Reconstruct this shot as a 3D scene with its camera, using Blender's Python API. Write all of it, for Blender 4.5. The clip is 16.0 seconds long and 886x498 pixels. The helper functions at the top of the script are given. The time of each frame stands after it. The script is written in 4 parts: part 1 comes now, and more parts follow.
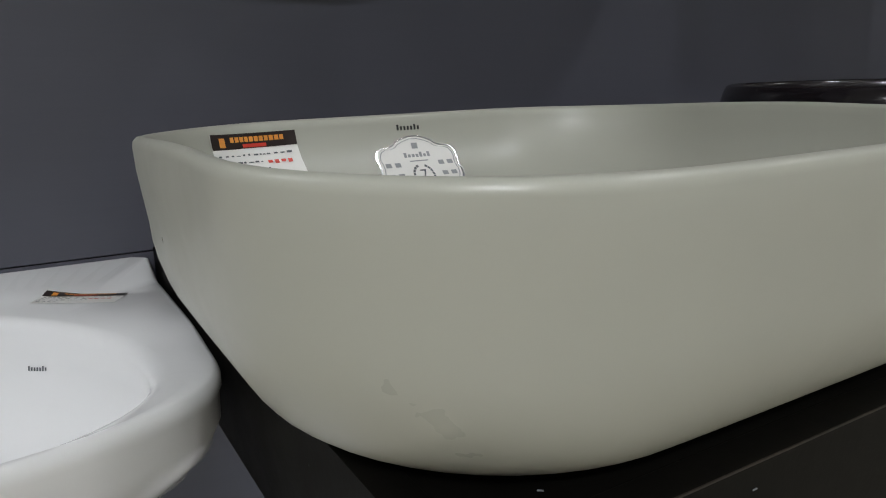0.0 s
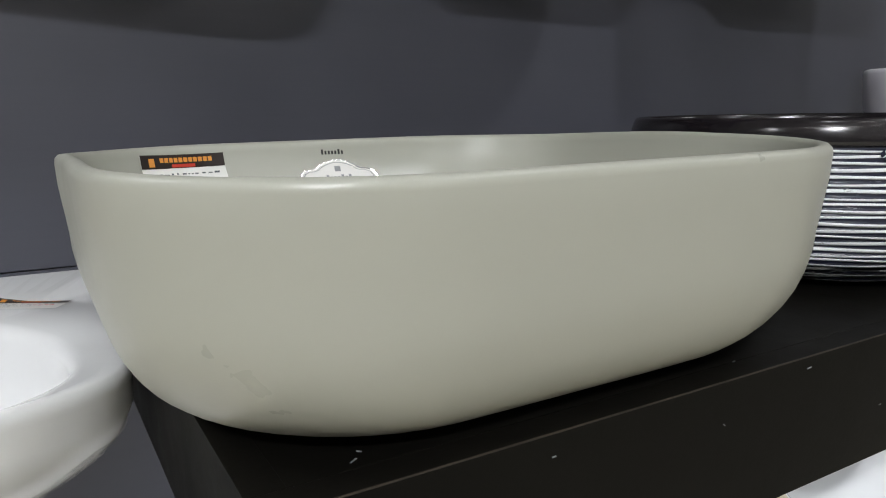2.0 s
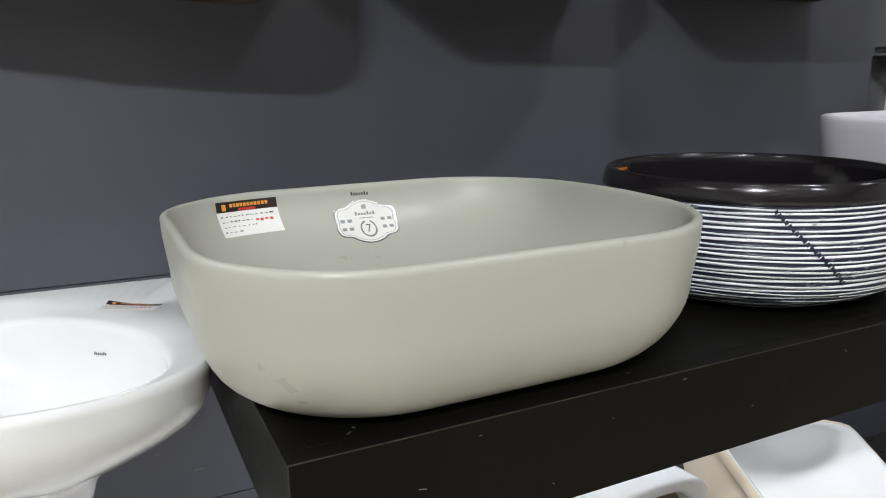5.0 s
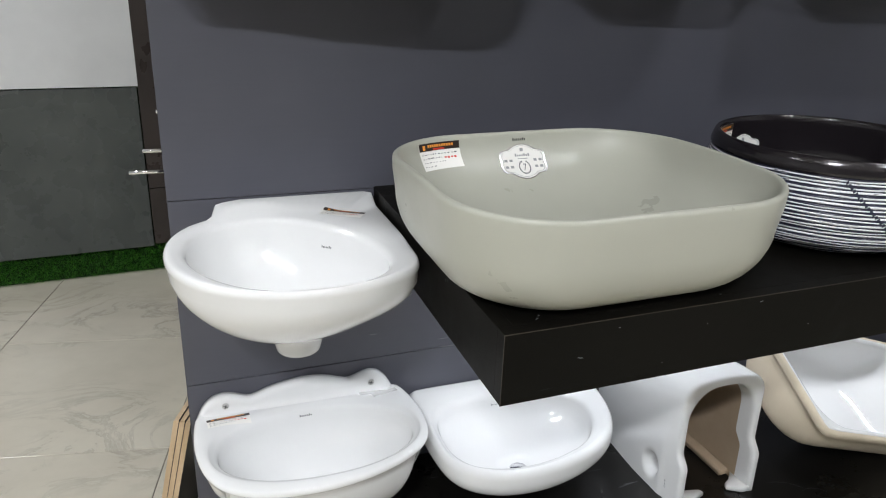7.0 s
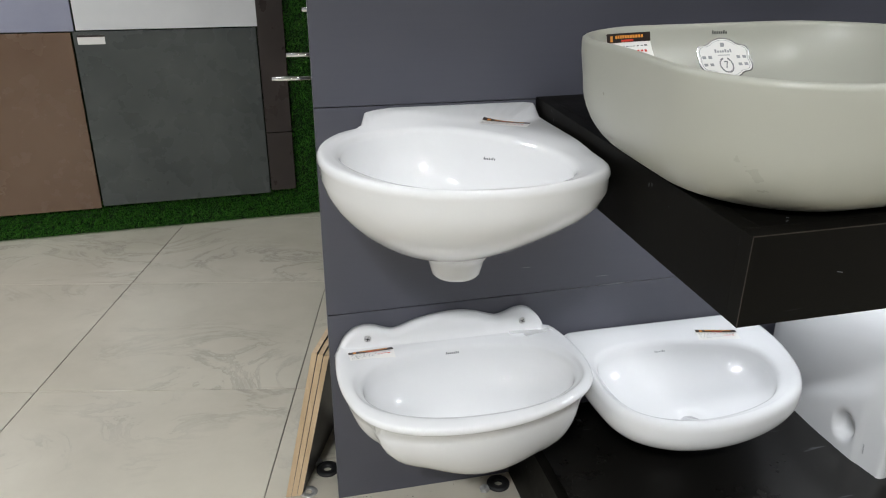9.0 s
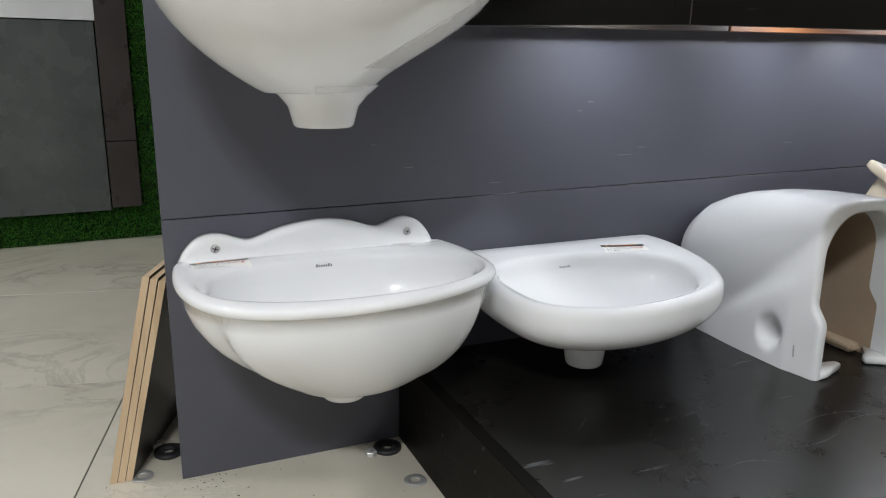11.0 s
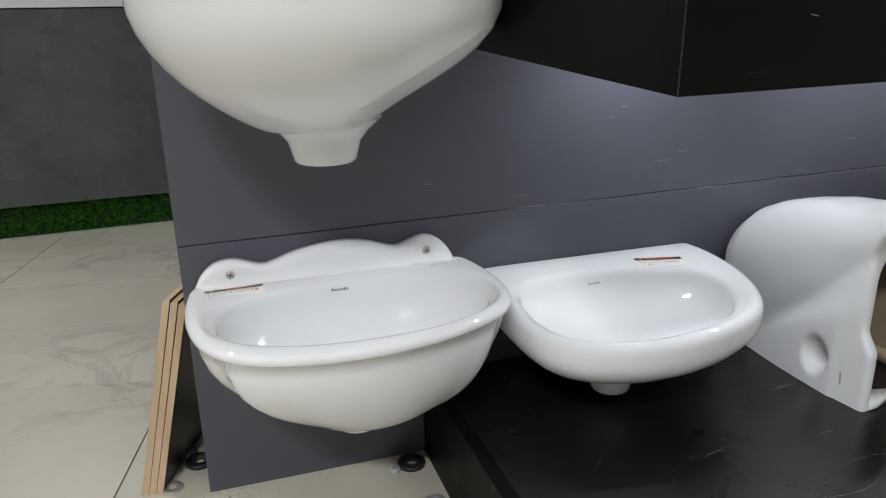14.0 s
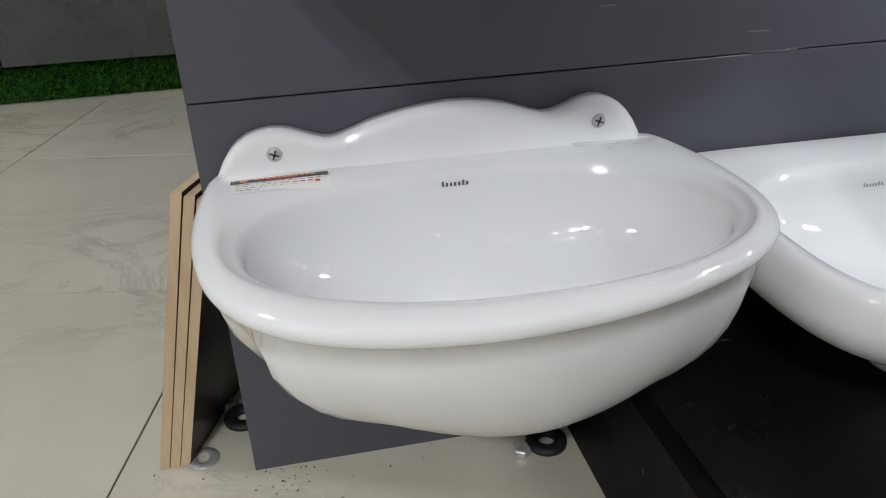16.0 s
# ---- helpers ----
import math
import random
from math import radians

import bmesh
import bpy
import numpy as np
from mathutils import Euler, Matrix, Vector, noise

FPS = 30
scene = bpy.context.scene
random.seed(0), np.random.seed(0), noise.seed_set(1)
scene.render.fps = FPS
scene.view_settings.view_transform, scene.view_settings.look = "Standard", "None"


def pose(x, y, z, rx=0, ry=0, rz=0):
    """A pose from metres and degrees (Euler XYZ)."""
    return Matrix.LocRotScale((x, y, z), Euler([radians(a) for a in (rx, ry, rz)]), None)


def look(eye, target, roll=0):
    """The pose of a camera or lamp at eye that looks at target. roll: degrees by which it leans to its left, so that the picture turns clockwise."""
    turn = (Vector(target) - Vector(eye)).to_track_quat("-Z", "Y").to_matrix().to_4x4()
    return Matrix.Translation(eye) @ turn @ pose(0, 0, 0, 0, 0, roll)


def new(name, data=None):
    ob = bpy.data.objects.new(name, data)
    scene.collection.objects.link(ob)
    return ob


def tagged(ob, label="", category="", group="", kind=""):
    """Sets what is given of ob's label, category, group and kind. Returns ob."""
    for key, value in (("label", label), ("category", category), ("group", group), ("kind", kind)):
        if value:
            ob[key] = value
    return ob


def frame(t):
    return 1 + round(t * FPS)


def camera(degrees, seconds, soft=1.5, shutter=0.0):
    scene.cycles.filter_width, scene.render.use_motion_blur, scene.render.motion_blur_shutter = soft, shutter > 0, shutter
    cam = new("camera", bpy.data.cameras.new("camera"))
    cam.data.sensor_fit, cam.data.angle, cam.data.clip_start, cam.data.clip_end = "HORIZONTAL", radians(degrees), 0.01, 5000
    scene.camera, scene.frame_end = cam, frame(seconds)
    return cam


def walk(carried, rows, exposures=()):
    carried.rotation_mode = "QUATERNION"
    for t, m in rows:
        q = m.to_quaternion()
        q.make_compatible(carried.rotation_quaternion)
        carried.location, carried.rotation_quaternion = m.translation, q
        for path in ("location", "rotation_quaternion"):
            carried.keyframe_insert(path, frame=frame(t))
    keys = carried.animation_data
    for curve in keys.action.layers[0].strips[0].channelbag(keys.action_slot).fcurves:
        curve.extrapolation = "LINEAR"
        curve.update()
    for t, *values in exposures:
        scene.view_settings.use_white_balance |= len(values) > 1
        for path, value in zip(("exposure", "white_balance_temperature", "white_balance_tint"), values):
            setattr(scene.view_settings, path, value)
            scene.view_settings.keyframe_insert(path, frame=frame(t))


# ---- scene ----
cam = camera(62.8, 16.0, 1.1)
PATH = [
    (0, (0.241, -0.751, 0.866), (1.235, 0.947, 0.456), -1.8),
    (0.5, (0.263, -0.749, 0.829), (1.245, 0.977, 0.516), -1.4),
    (1, (0.268, -0.755, 0.828), (1.283, 0.943, 0.537), -1.1),
    (1.5, (0.266, -0.785, 0.838), (1.3, 0.9, 0.532), -2.0),
    (2, (0.28, -0.841, 0.858), (1.275, 0.865, 0.54), -1.2),
    (2.5, (0.303, -0.885, 0.864), (1.219, 0.865, 0.552), -0.3),
    (3, (0.313, -0.916, 0.857), (1.195, 0.853, 0.551), -1.0),
    (5.3, (0.229, -1.071, 0.965), (1.068, 0.697, 0.553), -1.0),
    (5.5, (0.213, -1.101, 0.977), (1.028, 0.673, 0.543), -1.1),
    (6, (0.133, -1.161, 1.022), (0.899, 0.602, 0.469), -0.8),
    (6.5, (0.076, -1.209, 1.053), (0.794, 0.544, 0.411), 0.6),
    (7, (0.027, -1.229, 1.07), (0.685, 0.534, 0.392), 1.6),
    (7.5, (-0.015, -1.238, 1.064), (0.576, 0.516, 0.305), 1.1),
    (8, (-0.064, -1.229, 1.055), (0.398, 0.549, 0.266), -0.0),
    (8.2, (-0.071, -1.206, 1.049), (0.323, 0.58, 0.239), -0.4),
    (10.3, (-0.029, -1.003, 0.631), (0.488, 0.859, 0.118), 0.9),
    (10.5, (-0.04, -1.006, 0.597), (0.534, 0.847, 0.108), -0.1),
    (11, (-0.034, -1.002, 0.58), (0.743, 0.776, 0.094), 0.7),
    (11.5, (-0.008, -1.004, 0.581), (0.92, 0.703, 0.106), 0.9),
    (12, (0.006, -1.02, 0.583), (1.101, 0.602, 0.17), 1.5),
    (12.5, (0.03, -1.038, 0.585), (1.241, 0.507, 0.205), 1.3),
    (13, (0.029, -1.031, 0.586), (1.245, 0.513, 0.215), 1.1),
    (13.5, (0.029, -0.999, 0.578), (1.034, 0.682, 0.174), 0.7),
    (14, (0.059, -0.976, 0.666), (0.633, 0.839, 0.052), -1.1),
    (14.5, (0.076, -0.892, 0.726), (0.496, 0.878, -0.105), 0.6),
    (15, (0.09, -0.752, 0.654), (0.459, 1.02, -0.197), -0.8),
    (15.5, (0.078, -0.653, 0.591), (0.481, 1.095, -0.294), -1.5),
    (16, (0.086, -0.585, 0.535), (0.43, 1.16, -0.381), -1.7),
]
walk(cam, [(t, look(eye, target, roll)) for t, eye, target, roll in PATH],
     [(0, -0.62), (0.5, -0.52), (1.0, -0.42), (1.5, -0.27), (3.0, -0.10), (5.5, 0.08), (7, -0.02), (8, -0.14), (10.5, -0.14), (13, -0.14), (14, -0.26), (14.5, -0.38), (15, -0.4), (16, -0.4)])

# ---- world and lamps ----
world = bpy.data.worlds.new("world")
scene.world = world
world.use_nodes = True
world.node_tree.nodes["Background"].inputs["Color"].default_value = (0.9, 0.95, 1.0, 1)
world.node_tree.nodes["Background"].inputs["Strength"].default_value = 0.05
scene.view_settings.exposure = 0.0

# ceiling lamps: x, y, side, power; first two fit cast shadows, others are added fill
LAMPS = [(-0.85, -2.7, 0.14, 62.0), (-1.15, -2.7, 0.14, 50.0), (0.27, -1.25, 0.14, 4.5), (1.55, -1.25, 0.14, 13.0), (-2.1, -1.1, 0.30, 12.0), (1.3, -3.2, 0.30, 15.0), (3.2, -1.6, 0.30, 8.0), (-1.7, 0.75, 0.30, 34.0)]
SPOTS = [(-1.25, -1.9), (-0.5, -2.0), (0.65, -1.9), (1.5, -2.1), (-0.35, -2.75), (0.4, -2.7)]
SHELF_FILL_POWER = 2.7
CEILING = 2.75
# shelf downlights: x, y, power
SHELF_SPOTS = [(0.66, -0.26, 1.1), (1.22, -0.10, 0.8), (1.34, -0.30, 1.2), (2.35, -0.10, 0.8)]


def area_lamp(name, size_x, size_y, power, m, color=(1.0, 0.97, 0.93)):
    data = bpy.data.lights.new(name, "AREA")
    data.shape, data.size, data.size_y = "RECTANGLE", size_x, size_y
    data.energy, data.color = power, color
    ob = new(name, data)
    ob.matrix_world = m
    return ob


LAMP_COLOUR = (0.94, 0.965, 1.0)
for x, y, side, power in LAMPS:
    area_lamp("panel_lamp", side, side, power, pose(x, y, CEILING - 0.075), LAMP_COLOUR)

# ---- materials ----


class Nodes:
    """A small helper round one node material."""

    def __init__(self, name, rough=0.5, metal=0.0, spec=0.5):
        self.mat = bpy.data.materials.new(name)
        self.mat.use_nodes = True
        self.tree = self.mat.node_tree
        self.bsdf = self.tree.nodes["Principled BSDF"]
        self.bsdf.inputs["Roughness"].default_value = rough
        self.bsdf.inputs["Metallic"].default_value = metal
        self.bsdf.inputs["Specular IOR Level"].default_value = spec
        self.coord = self.tree.nodes.new("ShaderNodeTexCoord").outputs["Object"]

    def node(self, kind, **inputs):
        n = self.tree.nodes.new(kind)
        for key, value in inputs.items():
            sock = n.inputs[key.replace("_", " ")]
            if isinstance(value, bpy.types.NodeSocket):
                self.tree.links.new(value, sock)
            else:
                sock.default_value = value
        return n

    def noise(self, scale, detail=4.0, rough=0.55, stretch=(1, 1, 1), distortion=0.0):
        m = self.node("ShaderNodeMapping", Vector=self.coord, Scale=stretch)
        return self.node("ShaderNodeTexNoise", Vector=m.outputs[0], Scale=scale, Detail=detail, Roughness=rough,
                         Distortion=distortion).outputs["Fac"]

    def ramp(self, fac, stops):
        n = self.node("ShaderNodeValToRGB", Fac=fac)
        while len(n.color_ramp.elements) < len(stops):
            n.color_ramp.elements.new(0.5)
        for e, (p, c) in zip(n.color_ramp.elements, stops):
            e.position, e.color = p, (*c, 1) if len(c) == 3 else c
        return n.outputs["Color"]

    def mix(self, fac, a, b, kind="MIX"):
        n = self.tree.nodes.new("ShaderNodeMix")
        n.data_type, n.blend_type = "RGBA", kind
        for sock, value in ((n.inputs[0], fac), (n.inputs[6], a), (n.inputs[7], b)):
            if isinstance(value, bpy.types.NodeSocket):
                self.tree.links.new(value, sock)
            elif isinstance(value, (int, float)):
                sock.default_value = value
            else:
                sock.default_value = (*value, 1)
        return n.outputs[2]

    def set(self, key, value):
        if isinstance(value, bpy.types.NodeSocket):
            self.tree.links.new(value, self.bsdf.inputs[key])
        elif isinstance(value, tuple) and len(value) == 3:
            self.bsdf.inputs[key].default_value = (*value, 1)
        else:
            self.bsdf.inputs[key].default_value = value
        return self

    def bump(self, height, strength, distance=0.001):
        n = self.node("ShaderNodeBump", Height=height, Strength=strength, Distance=distance)
        self.tree.links.new(n.outputs[0], self.bsdf.inputs["Normal"])
        return self


def scratches(n, scale, stretch, low=0.72, high=0.76):
    """Thin broken marks: a stretched noise cut by a coarse one."""
    fine = n.noise(scale, 2, 0.5, stretch)
    coarse = n.noise(3.0, 3)
    a = n.ramp(fine, [(low, (0, 0, 0)), (high, (1, 1, 1))])
    b = n.ramp(coarse, [(0.52, (0, 0, 0)), (0.66, (1, 1, 1))])
    return n.mix(1.0, a, b, "MULTIPLY")


def plain(name, color, rough=0.5, metal=0.0, spec=0.5, vary=0.06, scale=25):
    n = Nodes(name, rough, metal, spec)
    dark = tuple(c * (1 - vary) for c in color)
    light = tuple(min(1, c * (1 + vary)) for c in color)
    n.set("Base Color", n.ramp(n.noise(scale, 5), [(0.3, dark), (0.7, light)]))
    return n


def make_wall():
    n = Nodes("grey laminate", 0.4)
    base = n.ramp(n.noise(2.2, 5, 0.6), [(0.3, (0.071, 0.072, 0.091)), (0.7, (0.084, 0.085, 0.105))])
    grain = n.ramp(n.noise(60, 3, 0.6, (0.15, 1, 4)), [(0.35, (0.975, 0.975, 0.975)), (0.65, (1, 1, 1))])
    col = n.mix(1.0, base, grain, "MULTIPLY")
    marks = scratches(n, 28, (0.12, 1, 1.6), 0.735, 0.765)
    n.set("Base Color", n.mix(marks, col, (0.16, 0.16, 0.18)))
    n.set("Roughness", n.ramp(n.noise(7, 5, 0.65), [(0.3, (0.30,) * 3), (0.7, (0.42,) * 3)]))
    return n.bump(n.noise(260, 2, 0.5, (0.3, 1, 1)), 0.12, 0.0004).mat


def make_black(name="black laminate", spec=0.07, low=0.34, pale=1.0):
    n = Nodes(name, 0.4, 0.0, spec)
    base = n.ramp(n.noise(3, 5, 0.6), [(0.3, (0.0034 * pale, 0.0031 * pale, 0.0025 * pale ** 1.3)), (0.7, (0.0062 * pale, 0.0057 * pale, 0.0047 * pale ** 1.3))])
    m1 = scratches(n, 60, (0.12, 1.3, 1.3), 0.70, 0.72)
    m2 = n.ramp(n.noise(9, 8, 0.75, (1, 1, 1), 1.5), [(0.60, (0, 0, 0)), (0.8, (0.14, 0.14, 0.14))])
    col = n.mix(m1, base, (0.09, 0.095, 0.1))
    n.set("Base Color", n.mix(m2, col, (0.05, 0.052, 0.056)))
    n.set("Roughness", n.ramp(n.noise(6, 6, 0.7), [(0.3, (low,) * 3), (0.75, (low + 0.18,) * 3)]))
    return n.bump(n.noise(300, 2), 0.1, 0.0004).mat


def make_ceramic(name, color, rough=0.06, coat=0.0):
    n = Nodes(name, rough)
    lo = tuple(c * 0.975 for c in color)
    n.set("Base Color", n.ramp(n.noise(9, 4), [(0.3, lo), (0.7, color)]))
    n.set("Roughness", n.ramp(n.noise(14, 5, 0.6), [(0.3, (rough * 0.8,) * 3), (0.75, (rough * 1.35,) * 3)]))
    n.set("Coat Weight", coat)
    return n.bump(n.noise(22, 3), 0.06, 0.002).mat


def make_tile():
    n = Nodes("cream marble tile", 0.16)
    info = n.tree.nodes.new("ShaderNodeObjectInfo")
    shift = n.node("ShaderNodeVectorMath", Vector=n.coord)
    shift.operation = "ADD"
    spread = n.node("ShaderNodeCombineXYZ", X=info.outputs["Random"], Y=info.outputs["Random"])
    big = n.node("ShaderNodeVectorMath", Vector=spread.outputs[0])
    big.operation = "SCALE"
    big.inputs["Scale"].default_value = 37.0
    n.tree.links.new(big.outputs[0], shift.inputs[1])
    n.coord = shift.outputs[0]
    base = n.ramp(n.noise(3.0, 6, 0.6), [(0.3, (0.49, 0.455, 0.375)), (0.7, (0.59, 0.555, 0.465))])
    turn = n.node("ShaderNodeMapping", Vector=n.coord, Rotation=(0, 0, 0.75), Scale=(1.0, 1.7, 1.0))
    keep_coord, n.coord = n.coord, turn.outputs[0]
    vein = n.noise(2.8, 8, 0.68, (1, 1, 1), 1.3)
    n.coord = keep_coord
    line = n.ramp(vein, [(0.44, (0, 0, 0)), (0.497, (1, 1, 1)), (0.51, (0.15, 0.15, 0.15)), (0.56, (0, 0, 0))])
    keep = n.ramp(n.noise(2.4, 4), [(0.46, (0, 0, 0)), (0.64, (0.55, 0.55, 0.55))])
    col = n.mix(n.mix(1.0, line, keep, "MULTIPLY"), base, (0.27, 0.25, 0.215))
    n.set("Base Color", col)
    n.set("Roughness", n.ramp(n.noise(8, 4), [(0.3, (0.12,) * 3), (0.7, (0.19,) * 3)]))
    return n.mat


def make_wood(name, a, b, stretch, rough=0.5):
    n = Nodes(name, rough)
    g = n.noise(30, 5, 0.6, stretch, 0.4)
    n.set("Base Color", n.ramp(g, [(0.3, a), (0.7, b)]))
    return n.bump(g, 0.15, 0.0006).mat


def make_stone(name, a, b, rough):
    n = Nodes(name, rough)
    f = n.noise(2.4, 8, 0.66)
    n.set("Base Color", n.ramp(f, [(0.3, a), (0.72, b)]))
    n.set("Roughness", n.ramp(n.noise(11, 4), [(0.3, (rough * 0.8,) * 3), (0.7, (rough * 1.25,) * 3)]))
    return n.mat


def make_turf():
    n = Nodes("artificial turf", 0.55)
    r = n.tree.nodes.new("ShaderNodeNewGeometry").outputs["Random Per Island"]
    n.set("Base Color", n.ramp(r, [(0.0, (0.02, 0.11, 0.010)), (0.5, (0.055, 0.27, 0.022)), (1.0, (0.15, 0.44, 0.055))]))
    return n.mat


def make_stripe(name, main, other):
    """A glaze with ragged crumbs of the other colour."""
    n = Nodes(name, 0.28)
    f = n.noise(55, 6, 0.75, (0.6, 0.6, 2.2))
    n.set("Base Color", n.mix(n.ramp(f, [(0.60, (0, 0, 0)), (0.65, (1, 1, 1))]), main, other))
    return n.bump(n.noise(160, 3), 0.25, 0.0008).mat


def make_tape():
    n = Nodes("clear tape", 0.12)
    n.set("Base Color", (0.90, 0.90, 0.88)).set("Alpha", 0.32)
    n.bump(n.noise(45, 4, 0.6), 0.5, 0.002)
    return n.mat


def make_glow(strength=9.0, name="lamp diffuser"):
    n = Nodes(name, 0.4)
    n.set("Base Color", (0.9, 0.9, 0.9)).set("Emission Color", (1.0, 0.985, 0.96)).set("Emission Strength", strength)
    return n.mat


WALL, BLACK, TILE = make_wall(), make_black(), make_tile()
TOP_BLACK = make_black("worn black laminate", 0.5, 0.22, 1.1)
SCUFF = plain("pale scuff", (0.16, 0.17, 0.18), 0.6, vary=0.3, scale=200).mat
WORN = plain("worn brown edge", (0.020, 0.014, 0.010), 0.5, vary=0.5, scale=60).mat
WHITE = make_ceramic("white glazed ceramic", (0.79, 0.795, 0.80), 0.035)
LAVENDER = make_ceramic("pale lilac ceramic", (0.62, 0.60, 0.66), 0.35)
GREEN = make_ceramic("matt sage ceramic", (0.394, 0.396, 0.342), 0.34)
BISQUE = make_stone("unglazed bisque clay", (0.56, 0.48, 0.36), (0.70, 0.62, 0.49), 0.75)
RAW = make_stone("raw clay inside", (0.30, 0.22, 0.15), (0.45, 0.35, 0.25), 0.8)
GLOSS_BLACK = make_ceramic("black glazed ceramic", (0.012, 0.010, 0.012), 0.16)
STRIPE_WHITE = make_stripe("white carved stripe", (0.78, 0.80, 0.84), (0.02, 0.022, 0.045))
STRIPE_DARK = make_stripe("dark blue carved groove", (0.012, 0.014, 0.035), (0.35, 0.37, 0.42))
CHROME = plain("chrome", (0.8, 0.8, 0.82), 0.12, 1.0, vary=0.02).mat
STEEL = plain("zinc plated steel", (0.55, 0.55, 0.54), 0.42, 0.6, vary=0.15, scale=120).mat
RUBBER = plain("black rubber", (0.012, 0.012, 0.013), 0.55, vary=0.2).mat
PAINT = plain("white paint", (0.40, 0.40, 0.39), 0.6, vary=0.03, scale=6).mat
GROUT = plain("grey grout", (0.20, 0.19, 0.17), 0.9, vary=0.15, scale=80).mat
PLY = make_wood("orange plywood", (0.15, 0.056, 0.019), (0.23, 0.095, 0.034), (0.12, 1, 2))
PALE_WOOD = make_wood("pale board edge", (0.50, 0.36, 0.22), (0.66, 0.50, 0.33), (2, 1, 0.12))
BROWN_WOOD = make_wood("brown cabinet wood", (0.07, 0.035, 0.018), (0.13, 0.065, 0.03), (0.15, 1, 2))
DARK_FACE = make_wood("dark board face", (0.016, 0.012, 0.010), (0.035, 0.027, 0.021), (1, 1, 0.1), 0.35)
SLATE = make_stone("dark slate tile", (0.045, 0.052, 0.052), (0.095, 0.105, 0.10), 0.27)
PALE_TILE = make_stone("pale grey tile", (0.64, 0.65, 0.66), (0.74, 0.75, 0.76), 0.20)
LILAC_TILE = make_stone("lilac grey tile", (0.28, 0.29, 0.38), (0.36, 0.37, 0.46), 0.2)
BROWN_TILE = make_stone("brown stone tile", (0.14, 0.085, 0.055), (0.19, 0.125, 0.085), 0.25)
UMBER_TILE = make_stone("umber stone tile", (0.030, 0.024, 0.022), (0.055, 0.044, 0.040), 0.3)
TURF, TAPE, GLOW, SPOT_GLOW = make_turf(), make_tape(), make_glow(), make_glow(32.0, "tube diffuser")
PAPER = plain("white label paper", (0.80, 0.79, 0.76), 0.55, vary=0.03).mat
INK = plain("black print", (0.012, 0.012, 0.014), 0.4, vary=0.1).mat
BAND = plain("dark label band", (0.020, 0.012, 0.010), 0.3, vary=0.1).mat
GOLD = plain("orange print", (0.75, 0.30, 0.05), 0.4, vary=0.1).mat
RED = plain("red print", (0.60, 0.05, 0.03), 0.4, vary=0.1).mat
SILVER = plain("silver foil", (0.75, 0.75, 0.76), 0.22, 1.0, vary=0.05).mat
GREY_INK = plain("grey print", (0.09, 0.10, 0.11), 0.4, vary=0.1).mat

PALE_INK = plain("faded grey print", (0.30, 0.31, 0.32), 0.4, vary=0.1).mat

# ---- mesh helpers ----


def mesh_object(name, bm, materials, smooth=True, label=""):
    data = bpy.data.meshes.new(name)
    if smooth:
        for f in bm.faces:
            f.smooth = True
    bm.to_mesh(data)
    bm.free()
    for m in materials if isinstance(materials, (list, tuple)) else [materials]:
        data.materials.append(m)
    ob = new(name, data)
    if label:
        ob["label"] = label
    return ob


def part(name, bm, material, parent, label="", smooth=True):
    """One mesh under a thing or under a part."""
    ob = mesh_object(name, bm, material, smooth, label)
    ob.parent = parent
    ob.matrix_parent_inverse = parent.matrix_world.inverted()
    return ob


def thing(name, at, label, category, group="", kind=""):
    ob = new(name)
    ob.empty_display_size = 0.05
    ob.matrix_world = Matrix.Translation(at)
    return tagged(ob, label, category, group, kind)


def box(x0, x1, y0, y1, z0, z1, bevel=0.0, seg=2):
    bm = bmesh.new()
    bmesh.ops.create_cube(bm, size=1.0)
    for v in bm.verts:
        v.co = Vector((x0 + (v.co.x + 0.5) * (x1 - x0), y0 + (v.co.y + 0.5) * (y1 - y0), z0 + (v.co.z + 0.5) * (z1 - z0)))
    if bevel:
        bmesh.ops.bevel(bm, geom=bm.edges[:], offset=bevel, segments=seg, affect="EDGES", profile=0.5, clamp_overlap=True)
    return bm


def flat_shaded(ob):
    for p in ob.data.polygons:
        p.use_smooth = False
    return ob


def loft(rings, cap_first=True, cap_last=True, material_of=None):
    """Closed rings of equal length, skinned one after another."""
    bm = bmesh.new()
    rows = [[bm.verts.new(p) for p in ring] for ring in rings]
    count = len(rings[0])
    for i in range(len(rows) - 1):
        for j in range(count):
            k = (j + 1) % count
            f = bm.faces.new((rows[i][j], rows[i][k], rows[i + 1][k], rows[i + 1][j]))
            if material_of:
                f.material_index = material_of(i, j)
    if cap_first:
        f = bm.faces.new(list(reversed(rows[0])))
        if material_of:
            f.material_index = material_of(0, 0)
    if cap_last:
        f = bm.faces.new(rows[-1])
        if material_of:
            f.material_index = material_of(len(rows) - 2, 0)
    bmesh.ops.recalc_face_normals(bm, faces=bm.faces[:])
    return bm


def chaikin(points, times=3):
    pts = [Vector(p) for p in points]
    for _ in range(times):
        out = []
        for a, b in zip(pts, pts[1:] + pts[:1]):
            out += [a * 0.75 + b * 0.25, a * 0.25 + b * 0.75]
        pts = out
    return pts


